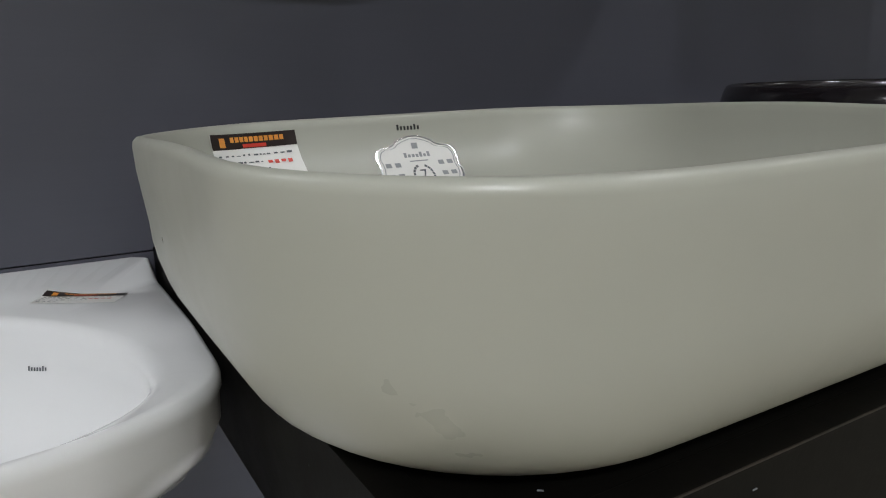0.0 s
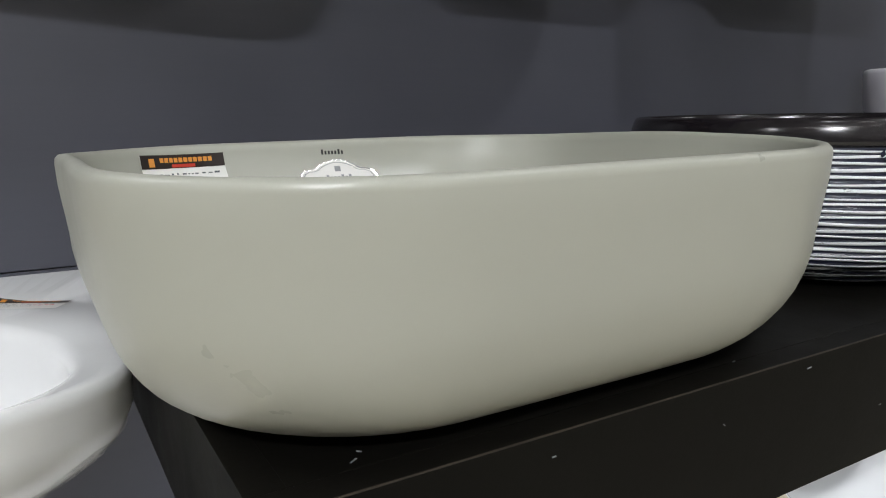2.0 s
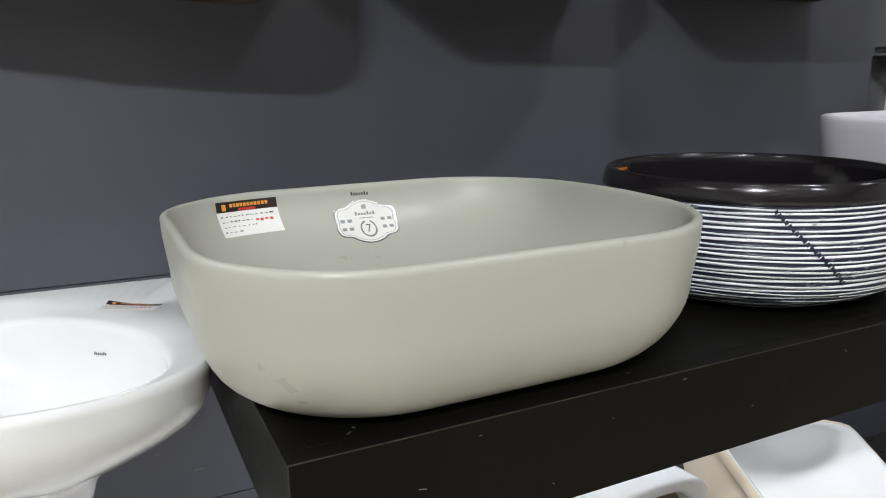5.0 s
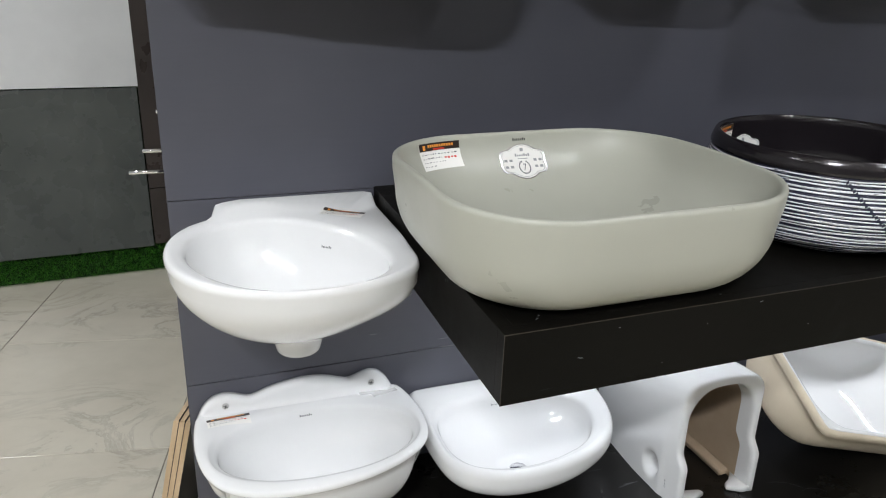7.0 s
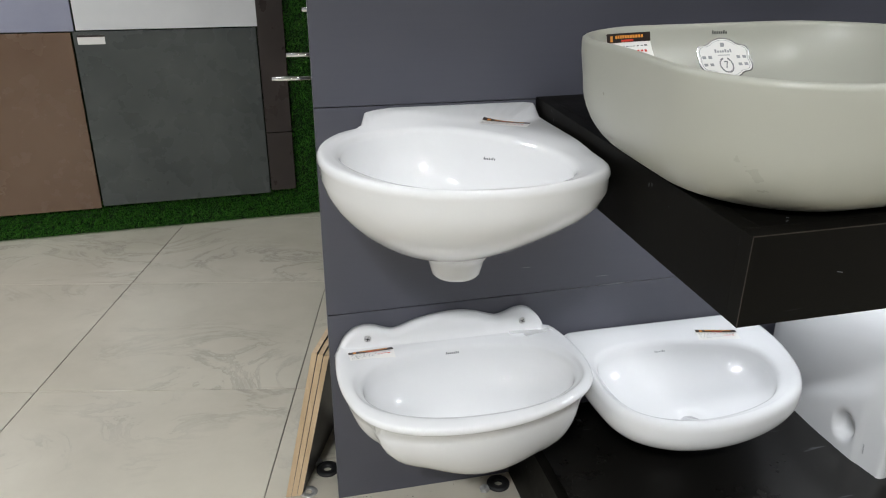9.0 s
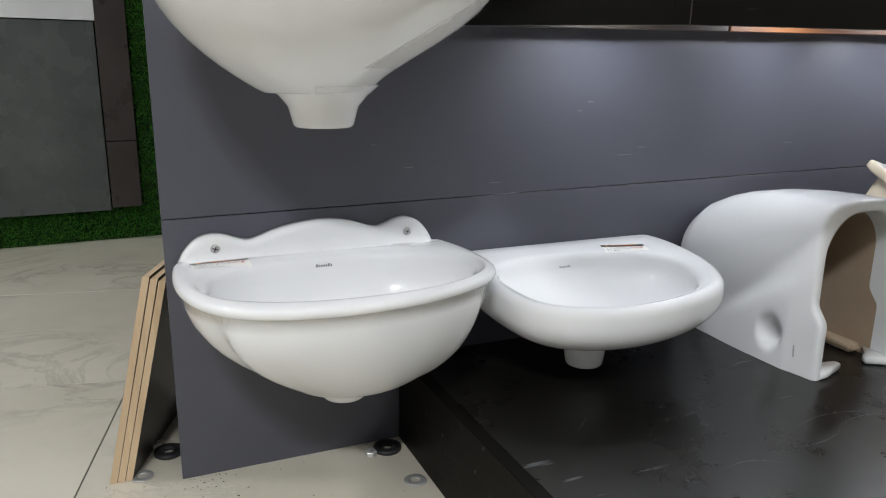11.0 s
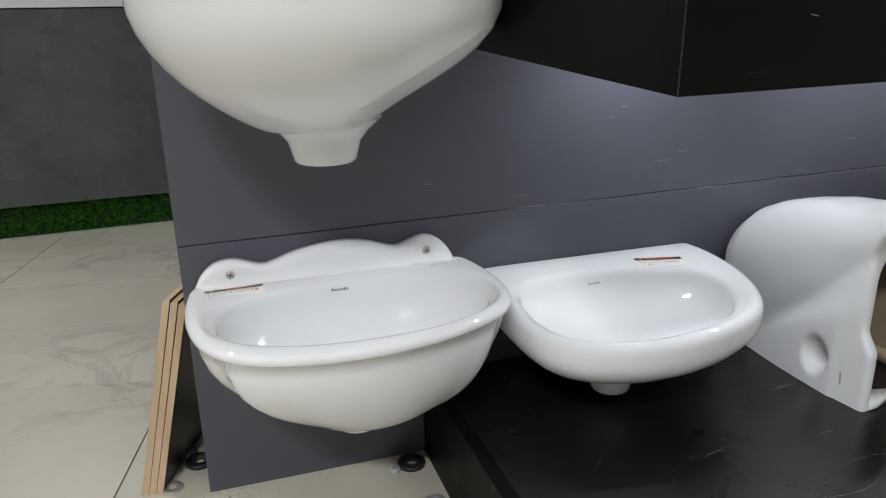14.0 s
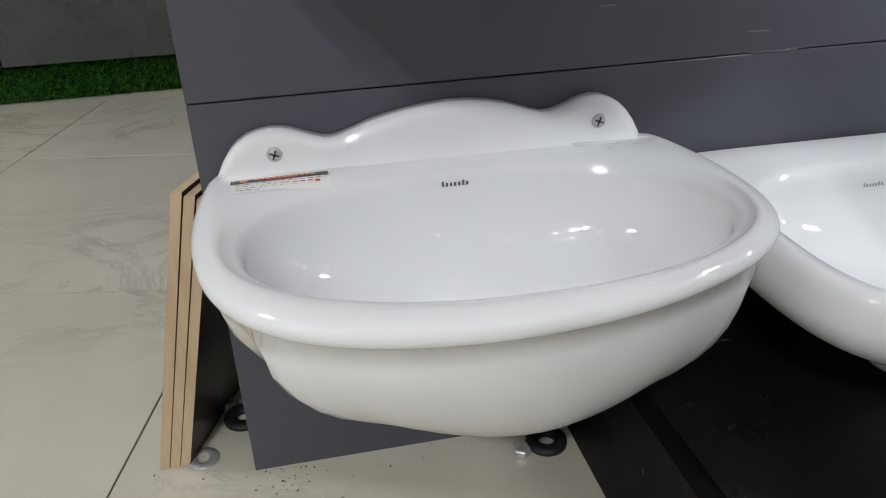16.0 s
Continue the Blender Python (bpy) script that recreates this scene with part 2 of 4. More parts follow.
def around(points, centre, count, times=3):
    """The smoothed outline, met by rays at even angles from the centre: a list of 2D points."""
    pts = chaikin(points, times)
    c = Vector(centre)
    out = []
    for i in range(count):
        a = 2 * math.pi * i / count
        d = Vector((math.cos(a), math.sin(a)))
        best = 0.0
        for p, q in zip(pts, pts[1:] + pts[:1]):
            e = q - p
            den = d.x * e.y - d.y * e.x
            if abs(den) < 1e-12:
                continue
            w = p - c
            r = (w.x * e.y - w.y * e.x) / den
            s = (w.x * d.y - w.y * d.x) / den
            if -1e-9 <= s <= 1 + 1e-9 and r > best:
                best = r
        out.append(c + d * best)
    return out


def oval(cx, cy, rx, ry, count, power=2.0):
    out = []
    for i in range(count):
        a = 2 * math.pi * i / count
        ca, sa = math.cos(a), math.sin(a)
        out.append(Vector((cx + rx * math.copysign(abs(ca) ** (2 / power), ca), cy + ry * math.copysign(abs(sa) ** (2 / power), sa))))
    return out


def smooth(a, b, x):
    t = max(0.0, min(1.0, (x - a) / (b - a)))
    return t * t * (3 - 2 * t)


def blend(a, b, s):
    return [p * (1 - s) + q * s for p, q in zip(a, b)]


def inset(ring, amount):
    """Moves each point of a 2D ring inwards by about amount."""
    n = len(ring)
    out = []
    for i in range(n):
        t = ring[(i + 1) % n] - ring[i - 1]
        if t.length < 1e-9:
            out.append(ring[i].copy())
            continue
        t.normalize()
        out.append(ring[i] + Vector((-t.y, t.x)) * amount)
    return out


def lift(ring, z, wall=None):
    """2D ring to 3D; z is a number or a function of the point. wall: no point lies past this y."""
    out = []
    for p in ring:
        y = p.y if wall is None else min(p.y, wall)
        out.append(Vector((p.x, y, z(p) if callable(z) else z)))
    return out


def cylinder(r0, r1, z0, z1, seg=24, edge=0.001):
    rings = []
    for r, z in ((max(r0 - edge, 1e-4), z0), (r0, z0 + edge), (r1, z1 - edge), (max(r1 - edge, 1e-4), z1)):
        rings.append([Vector((r * math.cos(2 * math.pi * i / seg), r * math.sin(2 * math.pi * i / seg), z)) for i in range(seg)])
    return loft(rings)


def tube(points, r, seg=10):
    """A round bar along 3D points."""
    rings = []
    pts = [Vector(p) for p in points]
    for i, p in enumerate(pts):
        d = (pts[min(i + 1, len(pts) - 1)] - pts[max(i - 1, 0)]).normalized()
        q = d.to_track_quat("Z", "Y")
        rings.append([p + q @ Vector((r * math.cos(2 * math.pi * k / seg), r * math.sin(2 * math.pi * k / seg), 0)) for k in range(seg)])
    return loft(rings)


def shift(bm, m):
    bm.transform(m)
    return bm


def patch(rings, i0, i1, j0, j1, off, skew=0):
    """A thin skin over part of a lofted surface, off metres outside it."""
    bm = bmesh.new()
    n = len(rings[0])
    rows = []
    for i in range(i0, i1 + 1):
        row = []
        for j in range(j0 + skew * (i - i0), j1 + skew * (i - i0) + 1):
            p = rings[i][j % n]
            a = rings[i][(j + 1) % n] - rings[i][(j - 1) % n]
            b = rings[min(i + 1, len(rings) - 1)][j % n] - rings[max(i - 1, 0)][j % n]
            nn = a.cross(b)
            nn = nn.normalized() if nn.length > 1e-9 else Vector((0, 0, 1))
            row.append(bm.verts.new(p + nn * off))
        rows.append(row)
    for a, b in zip(rows, rows[1:]):
        for j in range(len(a) - 1):
            bm.faces.new((a[j], a[j + 1], b[j + 1], b[j]))
    return bm


def quad_card(w, h, thick=0.0006):
    """A thin card in its own x and z, facing -y, its centre at the origin."""
    return box(-w / 2, w / 2, -thick, 0, -h / 2, h / 2)


def facing(at, normal, up=(0, 0, 1), spin=0.0):
    """A pose whose -y looks along normal and whose z leans to up."""
    n = Vector(normal).normalized()
    y = -n
    x = y.cross(Vector(up)).normalized()
    z = x.cross(y)
    m = Matrix((x, y, z)).transposed().to_4x4()
    return Matrix.Translation(at) @ m @ pose(0, 0, 0, 0, spin, 0)

from mathutils.bvhtree import BVHTree


def conform(bm, tree, m, off):
    """Lays a flat sheet, built in the pose m, on the surface behind it."""
    d = (m.to_3x3() @ Vector((0, 1, 0))).normalized()
    bm.transform(m)
    if tree:
        for v in bm.verts:
            hit, normal, _, _ = tree.ray_cast(v.co - d * 0.04, d, 0.12)
            if hit:
                if normal.dot(d) > 0:
                    normal = -normal
                v.co = hit + normal * off
            else:
                v.co -= d * off
    else:
        for v in bm.verts:
            v.co -= d * off
    return bm


def sheet(x0, x1, z0, z1, step=0.006):
    bm = bmesh.new()
    nx, nz = max(1, round((x1 - x0) / step)), max(1, round((z1 - z0) / step))
    rows = [[bm.verts.new((x0 + (x1 - x0) * i / nx, 0, z0 + (z1 - z0) * k / nz)) for i in range(nx + 1)] for k in range(nz + 1)]
    for a, b in zip(rows, rows[1:]):
        for i in range(nx):
            bm.faces.new((a[i], a[i + 1], b[i + 1], b[i]))
    return bm


def bars(specs):
    """Several small bars in one sheet: rows of x0, x1, z0, z1."""
    bm = bmesh.new()
    for x0, x1, z0, z1 in specs:
        n = max(1, round((x1 - x0) / 0.006))
        low = [bm.verts.new((x0 + (x1 - x0) * i / n, 0, z0)) for i in range(n + 1)]
        top = [bm.verts.new((x0 + (x1 - x0) * i / n, 0, z1)) for i in range(n + 1)]
        for i in range(n):
            bm.faces.new((low[i], low[i + 1], top[i + 1], top[i]))
    return bm


def tree_of(*obs):
    bm = bmesh.new()
    for ob in obs:
        bm.from_mesh(ob.data)
    t = BVHTree.FromBMesh(bm)
    bm.free()
    return t


def price_label(parent, tree, m, w=0.076, h=0.042, seed=1):
    rng = random.Random(seed)
    card = part("price_label", conform(sheet(-w / 2, w / 2, -h / 2, h / 2), tree, m, 0.0006), PAPER, parent,
                "white paper price label with a dark band and handwriting")
    top = h / 2
    part("band", conform(sheet(-w / 2, w / 2, top - h * 0.30, top), tree, m, 0.0010), BAND, card)
    part("print", conform(bars([(-w * 0.40, -w * 0.33, top - h * 0.26, top - h * 0.08)]
                               + [(-w * 0.26 + k * w * 0.058, -w * 0.26 + k * w * 0.058 + w * 0.045, top - h * 0.17, top - h * 0.07) for k in range(11)]),
                          tree, m, 0.0014), GOLD, card, "orange bars for a shop name")
    part("subtitle", conform(bars([(-w * 0.12, w * 0.16, top - h * 0.28, top - h * 0.21)]), tree, m, 0.0014), RED, card)
    ink = []
    for r in range(4):
        z = top - h * (0.44 + 0.145 * r)
        x = -w * 0.45
        while x < w * (0.42 if r < 3 else -0.2):
            d = w * rng.uniform(0.02, 0.06)
            if not (0.1 * w < x < 0.45 * w and r in (1, 2)):
                ink.append((x, x + d, z - h * 0.012, z + h * rng.uniform(0.0, 0.03)))
            x += d + w * rng.uniform(0.015, 0.05)
    part("handwriting", conform(bars(ink), tree, m, 0.0012), GREY_INK, card)
    part("price_mark", conform(bars([(w * (0.12 + 0.075 * k), w * (0.17 + 0.075 * k), top - h * (0.63 + 0.02 * (k % 2)), top - h * 0.57) for k in range(4)]),
                               tree, m, 0.0012), RED, card, "red handwritten bars for a price")
    return card


def maker_mark(parent, tree, m, w=0.026, h=0.005, ink=None):
    """A small dark word mark drawn as plain bars."""
    w, h = w * 0.85, h * 0.75
    step = w / 7
    rows = []
    for k in range(7):
        x = -w / 2 + k * step
        rows.append((x, x + step * 0.6, -h / 2, h / 2 if k in (0, 5) else h * 0.22))
    return part("maker_mark", conform(bars(rows), tree, m, 0.0005), ink or PALE_INK, parent, "small grey printed mark")


def letter_mesh(text, size):
    curve = bpy.data.curves.new("text", "FONT")
    curve.body, curve.size, curve.align_x, curve.align_y = text, size, "CENTER", "CENTER"
    holder = new("text_holder", curve)
    data = bpy.data.meshes.new_from_object(holder)
    bpy.data.objects.remove(holder)
    bm = bmesh.new()
    bm.from_mesh(data)
    bm.transform(pose(0, 0, 0, 90))
    return bm


def badge(parent, tree, m, w=0.078, h=0.062):
    """A white plaque sticker with a notched outline, a ring and a figure."""
    def outline(sx, sz):
        pts = [(-0.5, 0.16), (-0.44, 0.30), (-0.28, 0.32), (-0.20, 0.42), (0, 0.5), (0.20, 0.42), (0.28, 0.32), (0.44, 0.30), (0.5, 0.16),
               (0.47, 0.0), (0.5, -0.16), (0.44, -0.32), (0.28, -0.34), (0.20, -0.43), (0, -0.5), (-0.20, -0.43), (-0.28, -0.34), (-0.44, -0.32), (-0.5, -0.16), (-0.47, 0.0)]
        pts = [Vector(p) for p in pts]
        pts = chaikin(pts, 1)
        return [Vector((p.x * w * sx, 0, p.y * h * sz)) for p in pts]

    def fan(sx, sz, inner=0.0):
        bm = bmesh.new()
        rows = [[bm.verts.new(p) for p in outline(sx * s, sz * s)] for s in ((1.0, inner) if inner else (1.0, 0.66, 0.33))]
        for a, b in zip(rows, rows[1:]):
            for j in range(len(a)):
                k = (j + 1) % len(a)
                bm.faces.new((a[j], a[k], b[k], b[j]))
        if not inner:
            bm.faces.new(rows[-1])
        return bm
    card = part("badge_sticker", conform(fan(1, 1), tree, m, 0.0006), PAPER, parent, "white warranty sticker with a silver edge")
    part("silver_edge", conform(fan(1.03, 1.03, 0.955), tree, m, 0.0010), SILVER, card)
    part("border", conform(fan(0.93, 0.92, 0.978), tree, m, 0.0012), PALE_INK, card)
    ring = bmesh.new()
    for a0 in range(20):
        if a0 in (4, 5):
            continue
        vs = []
        for a, r in ((a0, 0.0085), (a0 + 0.8, 0.0085), (a0 + 0.8, 0.0106), (a0, 0.0106)):
            t = 2 * math.pi * a / 20
            vs.append(ring.verts.new((r * math.cos(t), 0, r * math.sin(t) - h * 0.18)))
        ring.faces.new(vs)
    part("laurel_ring", conform(ring, tree, m, 0.0014), GREY_INK, card)
    seven = letter_mesh("7", 0.014)
    seven.transform(Matrix.Translation((0, 0, -h * 0.18)))
    part("figure", conform(seven, tree, m, 0.0014), GREY_INK, card)
    part("print", conform(bars([(-0.013 + 0.0038 * k, -0.0103 + 0.0038 * k, h * 0.13, h * (0.21 if k in (0, 4, 6) else 0.18)) for k in range(7)]
                               + [(-0.009, 0.009, h * 0.055, h * 0.075), (-0.003, 0.003, h * 0.27, h * 0.37)]
                               + [(sx * 0.026 - 0.0075 + 0.009 * k, sx * 0.026 - 0.002 + 0.009 * k, h * z, h * (z + 0.07)) for sx in (-1, 1) for k in (0, 1) for z in (-0.20, -0.02)]),
                          tree, m, 0.0014), PALE_INK, card, "grey bars for small print")
    return card


# ---- room shell ----
X0, X1, Y0, Y1 = -3.2, 4.2, -9.0, 1.80
floor = mesh_object("floor", box(X0, X1, Y0, Y1, -0.10, -0.003), GROUT, False)
tagged(floor, "cream veined marble tile floor, glossy with grey joints", "floor", kind="structure")
ceiling = mesh_object("ceiling", box(X0, X1, Y0, Y1, CEILING, CEILING + 0.1), PAINT, False)
tagged(ceiling, "plain white painted ceiling", "ceiling", kind="structure")
for name, b in (("wall_north", (X0 - 0.1, X1 + 0.1, Y1, Y1 + 0.1)), ("wall_south", (X0 - 0.1, X1 + 0.1, Y0 - 0.1, Y0)),
                ("wall_west", (X0 - 0.1, X0, Y0, Y1)), ("wall_east", (X1, X1 + 0.1, Y0, Y1))):
    w = mesh_object(name, box(*b, -0.1, CEILING + 0.1), PAINT, False)
    tagged(w, "plain white painted shop wall", "wall", kind="structure")

for x, y, side, power in LAMPS:
    h = side / 2
    lamp = thing("ceiling_light", (x, y, CEILING), "unseen square white panel light added under the ceiling", "lamp", "ceiling panel lights")
    part("housing", box(x - h - 0.02, x + h + 0.02, y - h - 0.02, y + h + 0.02, CEILING - 0.06, CEILING - 0.001, 0.006), PAINT, lamp)
    part("diffuser", box(x - h, x + h, y - h, y + h, CEILING - 0.07, CEILING - 0.061, 0.002), GLOW, lamp)
for y in (-4.7, -6.3, -7.9):
    for x in (-2.3, -1.5, -0.7, 0.1, 0.9, 1.7, 2.5):
        lamp = thing("ceiling_downlight", (x, y, CEILING), "small square white downlight under the ceiling", "lamp", "ceiling downlights")
        part("housing", box(x - 0.08, x + 0.08, y - 0.08, y + 0.08, CEILING - 0.04, CEILING - 0.001, 0.004), PAINT, lamp)
        part("diffuser", box(x - 0.06, x + 0.06, y - 0.06, y + 0.06, CEILING - 0.046, CEILING - 0.041, 0.001), SPOT_GLOW, lamp)
for x, y in SPOTS:
    lamp = thing("ceiling_tube_light", (x, y, CEILING), "narrow oblong white light under the ceiling", "lamp", "narrow ceiling lights")
    part("housing", box(x - 0.15, x + 0.15, y - 0.05, y + 0.05, CEILING - 0.05, CEILING - 0.001, 0.004), PAINT, lamp)
    part("diffuser", box(x - 0.13, x + 0.13, y - 0.03, y + 0.03, CEILING - 0.056, CEILING - 0.051, 0.001), SPOT_GLOW, lamp)

# partition faced with grey laminate boards; thin dark joints between them
WX1 = X1 - 0.01
partition = thing("wall_panelled", (0, 0, 0), "blue-grey laminate partition boards with thin dark joints", "wall", kind="structure")
JOINT_LOW, JOINT_HIGH, GAP = 0.3800, 0.7265, 0.0013


def low_joint(x):
    return JOINT_LOW + 0.0120 * x


for k, (z0, z1) in enumerate(((0.0, 0.3), (0.5, JOINT_HIGH), (JOINT_HIGH + GAP, 1.50), (1.50 + GAP, 2.40))):
    bm = box(0.0, WX1, 0.0, 0.018, z0, z1, 0.0005, 1)
    for v in bm.verts:
        if k == 0 and v.co.z > 0.15:
            v.co.z += low_joint(v.co.x) - 0.3
        if k == 1 and v.co.z < 0.6:
            v.co.z += low_joint(v.co.x) + GAP - 0.5
    part("board", bm, WALL, partition, smooth=False)
part("backing", box(0.012, WX1, 0.019, 0.06, 0.002, 2.40), DARK_FACE, partition, "dark backing behind the boards", smooth=False)

# ---- black display shelf, hollow below ----
# the shelf sags towards its front and rises along the wall; all that stands on it leans with it
SX, SY, SZ0, SZ1 = 0.349, -0.571, 0.620, 0.714
SAG = Matrix.Translation((SX, 0, SZ1 + 0.017)) @ Matrix.Rotation(radians(-0.7), 4, "Y") @ Matrix.Rotation(radians(2.5), 4, "X") @ Matrix.Translation((-SX, 0, -SZ1))
LEVEL = SAG.inverted()


def on_shelf(ob):
    ob.matrix_basis = SAG @ ob.matrix_basis
    return ob


shelf = thing("display_shelf", (SX, 0, SZ0), "thick black laminate display shelf fixed to the grey partition", "shelf")
part("top_board", box(SX + 0.01902, WX1, SY + 0.01902, -0.001, SZ1 - 0.02, SZ1, 0.0003), BLACK, shelf, smooth=False)
part("front_fascia", box(SX + 0.0, WX1, SY, SY + 0.019, SZ0, SZ1, 0.0003), BLACK, shelf, smooth=False)
part("side_fascia", box(SX, SX + 0.019, SY + 0.01902, -0.001, SZ0, SZ1, 0.0003), BLACK, shelf, smooth=False)
part("worn_edge", box(SX, WX1, SY - 0.0003, SY + 0.0005, SZ1 - 0.0006, SZ1 + 0.0003), WORN, shelf, "thin brown worn edge", smooth=False)
part("worn_edge", box(SX - 0.0003, SX + 0.0005, SY - 0.0002, SY + 0.0005, SZ0, SZ1 - 0.0008), WORN, shelf, "thin brown worn edge", smooth=False)
for x, z, length, lean in ((0.45, 0.668, 0.010, 12), (0.50, 0.701, 0.004, 0), (0.63, 0.686, 0.003, 40), (0.71, 0.706, 0.006, -8), (0.80, 0.660, 0.004, 0), (0.93, 0.693, 0.005, 60), (0.57, 0.640, 0.003, 20)):
    part("chip", shift(box(-length / 3, length / 3, -0.0003, 0.0003, -0.0003, 0.0003), pose(x, SY - 0.0002, z, 0, lean)), SCUFF, shelf, smooth=False)
for x, y, length, lean in ((0.402, -0.545, 0.007, 30), (0.408, -0.538, 0.004, -40), (0.66, -0.552, 0.004, 10)):
    part("chip", shift(box(-length / 3, length / 3, -0.0004, 0.0004, -0.0002, 0.0003), pose(x, y, SZ1 + 0.0001, 0, 0, lean)), SCUFF, shelf, smooth=False)
part("back_batten", box(0.90, WX1 - 0.02, -0.045, -0.002, 0.6210, SZ1 - 0.021, 0.001), PLY, shelf, "orange plywood batten", smooth=False)
part("lining", box(SX + 0.02, WX1 - 0.02, SY + 0.02, -0.047, SZ1 - 0.032, SZ1 - 0.0205), DARK_FACE, shelf, "dark board underside", smooth=False)
part("dark_batten", box(SX + 0.03, 0.895, -0.045, -0.002, 0.6210, SZ1 - 0.021, 0.001), DARK_FACE, shelf, smooth=False)
for bx in (1.62, 2.6):
    part("cross_batten", box(bx, bx + 0.035, SY + 0.021, -0.048, SZ0 + 0.012, SZ1 - 0.034, 0.001), PLY, shelf, smooth=False)
for sx, sy, power in SHELF_SPOTS:
    can = thing("shelf_downlight", (sx, sy, SZ1 - 0.033), "small recessed downlight under the black shelf", "lamp", "shelf downlights")
    part("housing", shift(cylinder(0.028, 0.028, -0.03, 0.0, 20), Matrix.Translation((sx, sy, SZ1 - 0.033))), CHROME, can)
    data = bpy.data.lights.new("shelf_spot", "SPOT")
    data.energy, data.spot_size, data.spot_blend, data.shadow_soft_size, data.color = power, radians(125), 0.5, 0.012, (0.92, 0.96, 1.0)
    ob = new("shelf_spot", data)
    ob.matrix_world = look((sx, sy, SZ1 - 0.068), (sx, sy + 0.10, 0.45))
    on_shelf(can)

on_shelf(shelf)
# added channels with small fill lamps that brighten the space under the shelf
for x0, x1 in ((0.48, 1.55), (1.68, 3.3)):
    strip = thing("added_strip", (x0, -0.13, SZ1 - 0.034), "thin white channel added under the black shelf for fill light", "lamp", "shelf light strips")
    part("channel", box(x0, x1, -0.138, -0.122, 0.6830, 0.6915, 0.001), PAINT, strip, smooth=False)
    for k in range(3):
        xk = x0 + (x1 - x0) * (k + 0.5) / 3
        area_lamp("shelf_fill_lamp", 0.07, 0.03, SHELF_FILL_POWER * (x1 - x0) / 3, pose(xk, -0.13, 0.6805, 12), (0.90, 0.94, 1.0))

# ---- low black platform ----
PX, PY, PZ = 0.330, -0.603, 0.140
platform = thing("display_platform", (PX, 0, 0), "low black laminate display platform with scratched top", "platform")
part("top_board", box(PX + 0.0183, WX1, PY + 0.0183, -0.001, PZ - 0.02, PZ, 0.0005), TOP_BLACK, platform, smooth=False)
part("side_panel", box(PX, PX + 0.018, PY + 0.018, -0.001, 0.0, PZ + 0.0003, 0.001), BLACK, platform, smooth=False)
part("front_panel", box(PX, WX1, PY, PY + 0.0177, 0.0, PZ + 0.0003, 0.001), BLACK, platform, smooth=False)
rng = random.Random(21)
for k, (x, y, length, turn, bend) in enumerate(((0.80, -0.42, 0.16, -8, 0.02), (0.83, -0.435, 0.12, -4, 0.015), (0.72, -0.44, 0.10, 6, -0.01), (0.95, -0.40, 0.14, 20, 0.03), (1.12, -0.33, 0.08, -35, 0.01),
                                                (1.16, -0.36, 0.05, -20, 0.01), (1.02, -0.50, 0.09, 30, 0.02), (0.62, -0.33, 0.05, 10, 0.0), (0.60, -0.46, 0.07, -15, 0.01), (1.30, -0.45, 0.10, -30, 0.02), (0.47, -0.30, 0.05, 40, 0.0))):
    bm = bmesh.new()
    rows = []
    for i in range(13):
        t = i / 12
        w = 0.0004 * math.sin(math.pi * t) * rng.uniform(0.6, 1.2) + 0.0001
        p = Vector(((t - 0.5) * length, bend * math.sin(math.pi * t) + rng.uniform(-0.0008, 0.0008)))
        p.rotate(Matrix.Rotation(radians(turn), 2))
        rows.append((bm.verts.new((x + p.x, y + p.y - w, PZ + 0.0003)), bm.verts.new((x + p.x, y + p.y + w, PZ + 0.0003))))
    for a, b in zip(rows, rows[1:]):
        bm.faces.new((a[0], b[0], b[1], a[1]))
    part("scratch", bm, SCUFF, platform, smooth=False)
for x, z, length in ((0.655, 0.528, 0.012), (0.638, 0.514, 0.007), (0.487, 0.3865, 0.045), (0.52, 0.3875, 0.02), (0.72, 0.44, 0.03), (0.76, 0.452, 0.02), (0.29, 0.47, 0.006), (0.34, 0.435, 0.014), (0.48, 0.405, 0.022), (1.10, 0.45, 0.02), (1.55, 0.47, 0.008), (0.42, 0.66, 0.008)):
    part("scuff", box(x, x + length, -0.0004, 0.0002, z, z + 0.0011), SCUFF, partition, smooth=False)
tag = thing("paper_scrap", (0.85, PY - 0.001, 0.10), "small torn white paper strip taped to the black platform front", "paper")
part("scrap", box(0.840, 0.857, PY - 0.0012, PY - 0.0004, 0.092, 0.128), PAPER, tag, smooth=False)

# ---- basins ----
N = 96


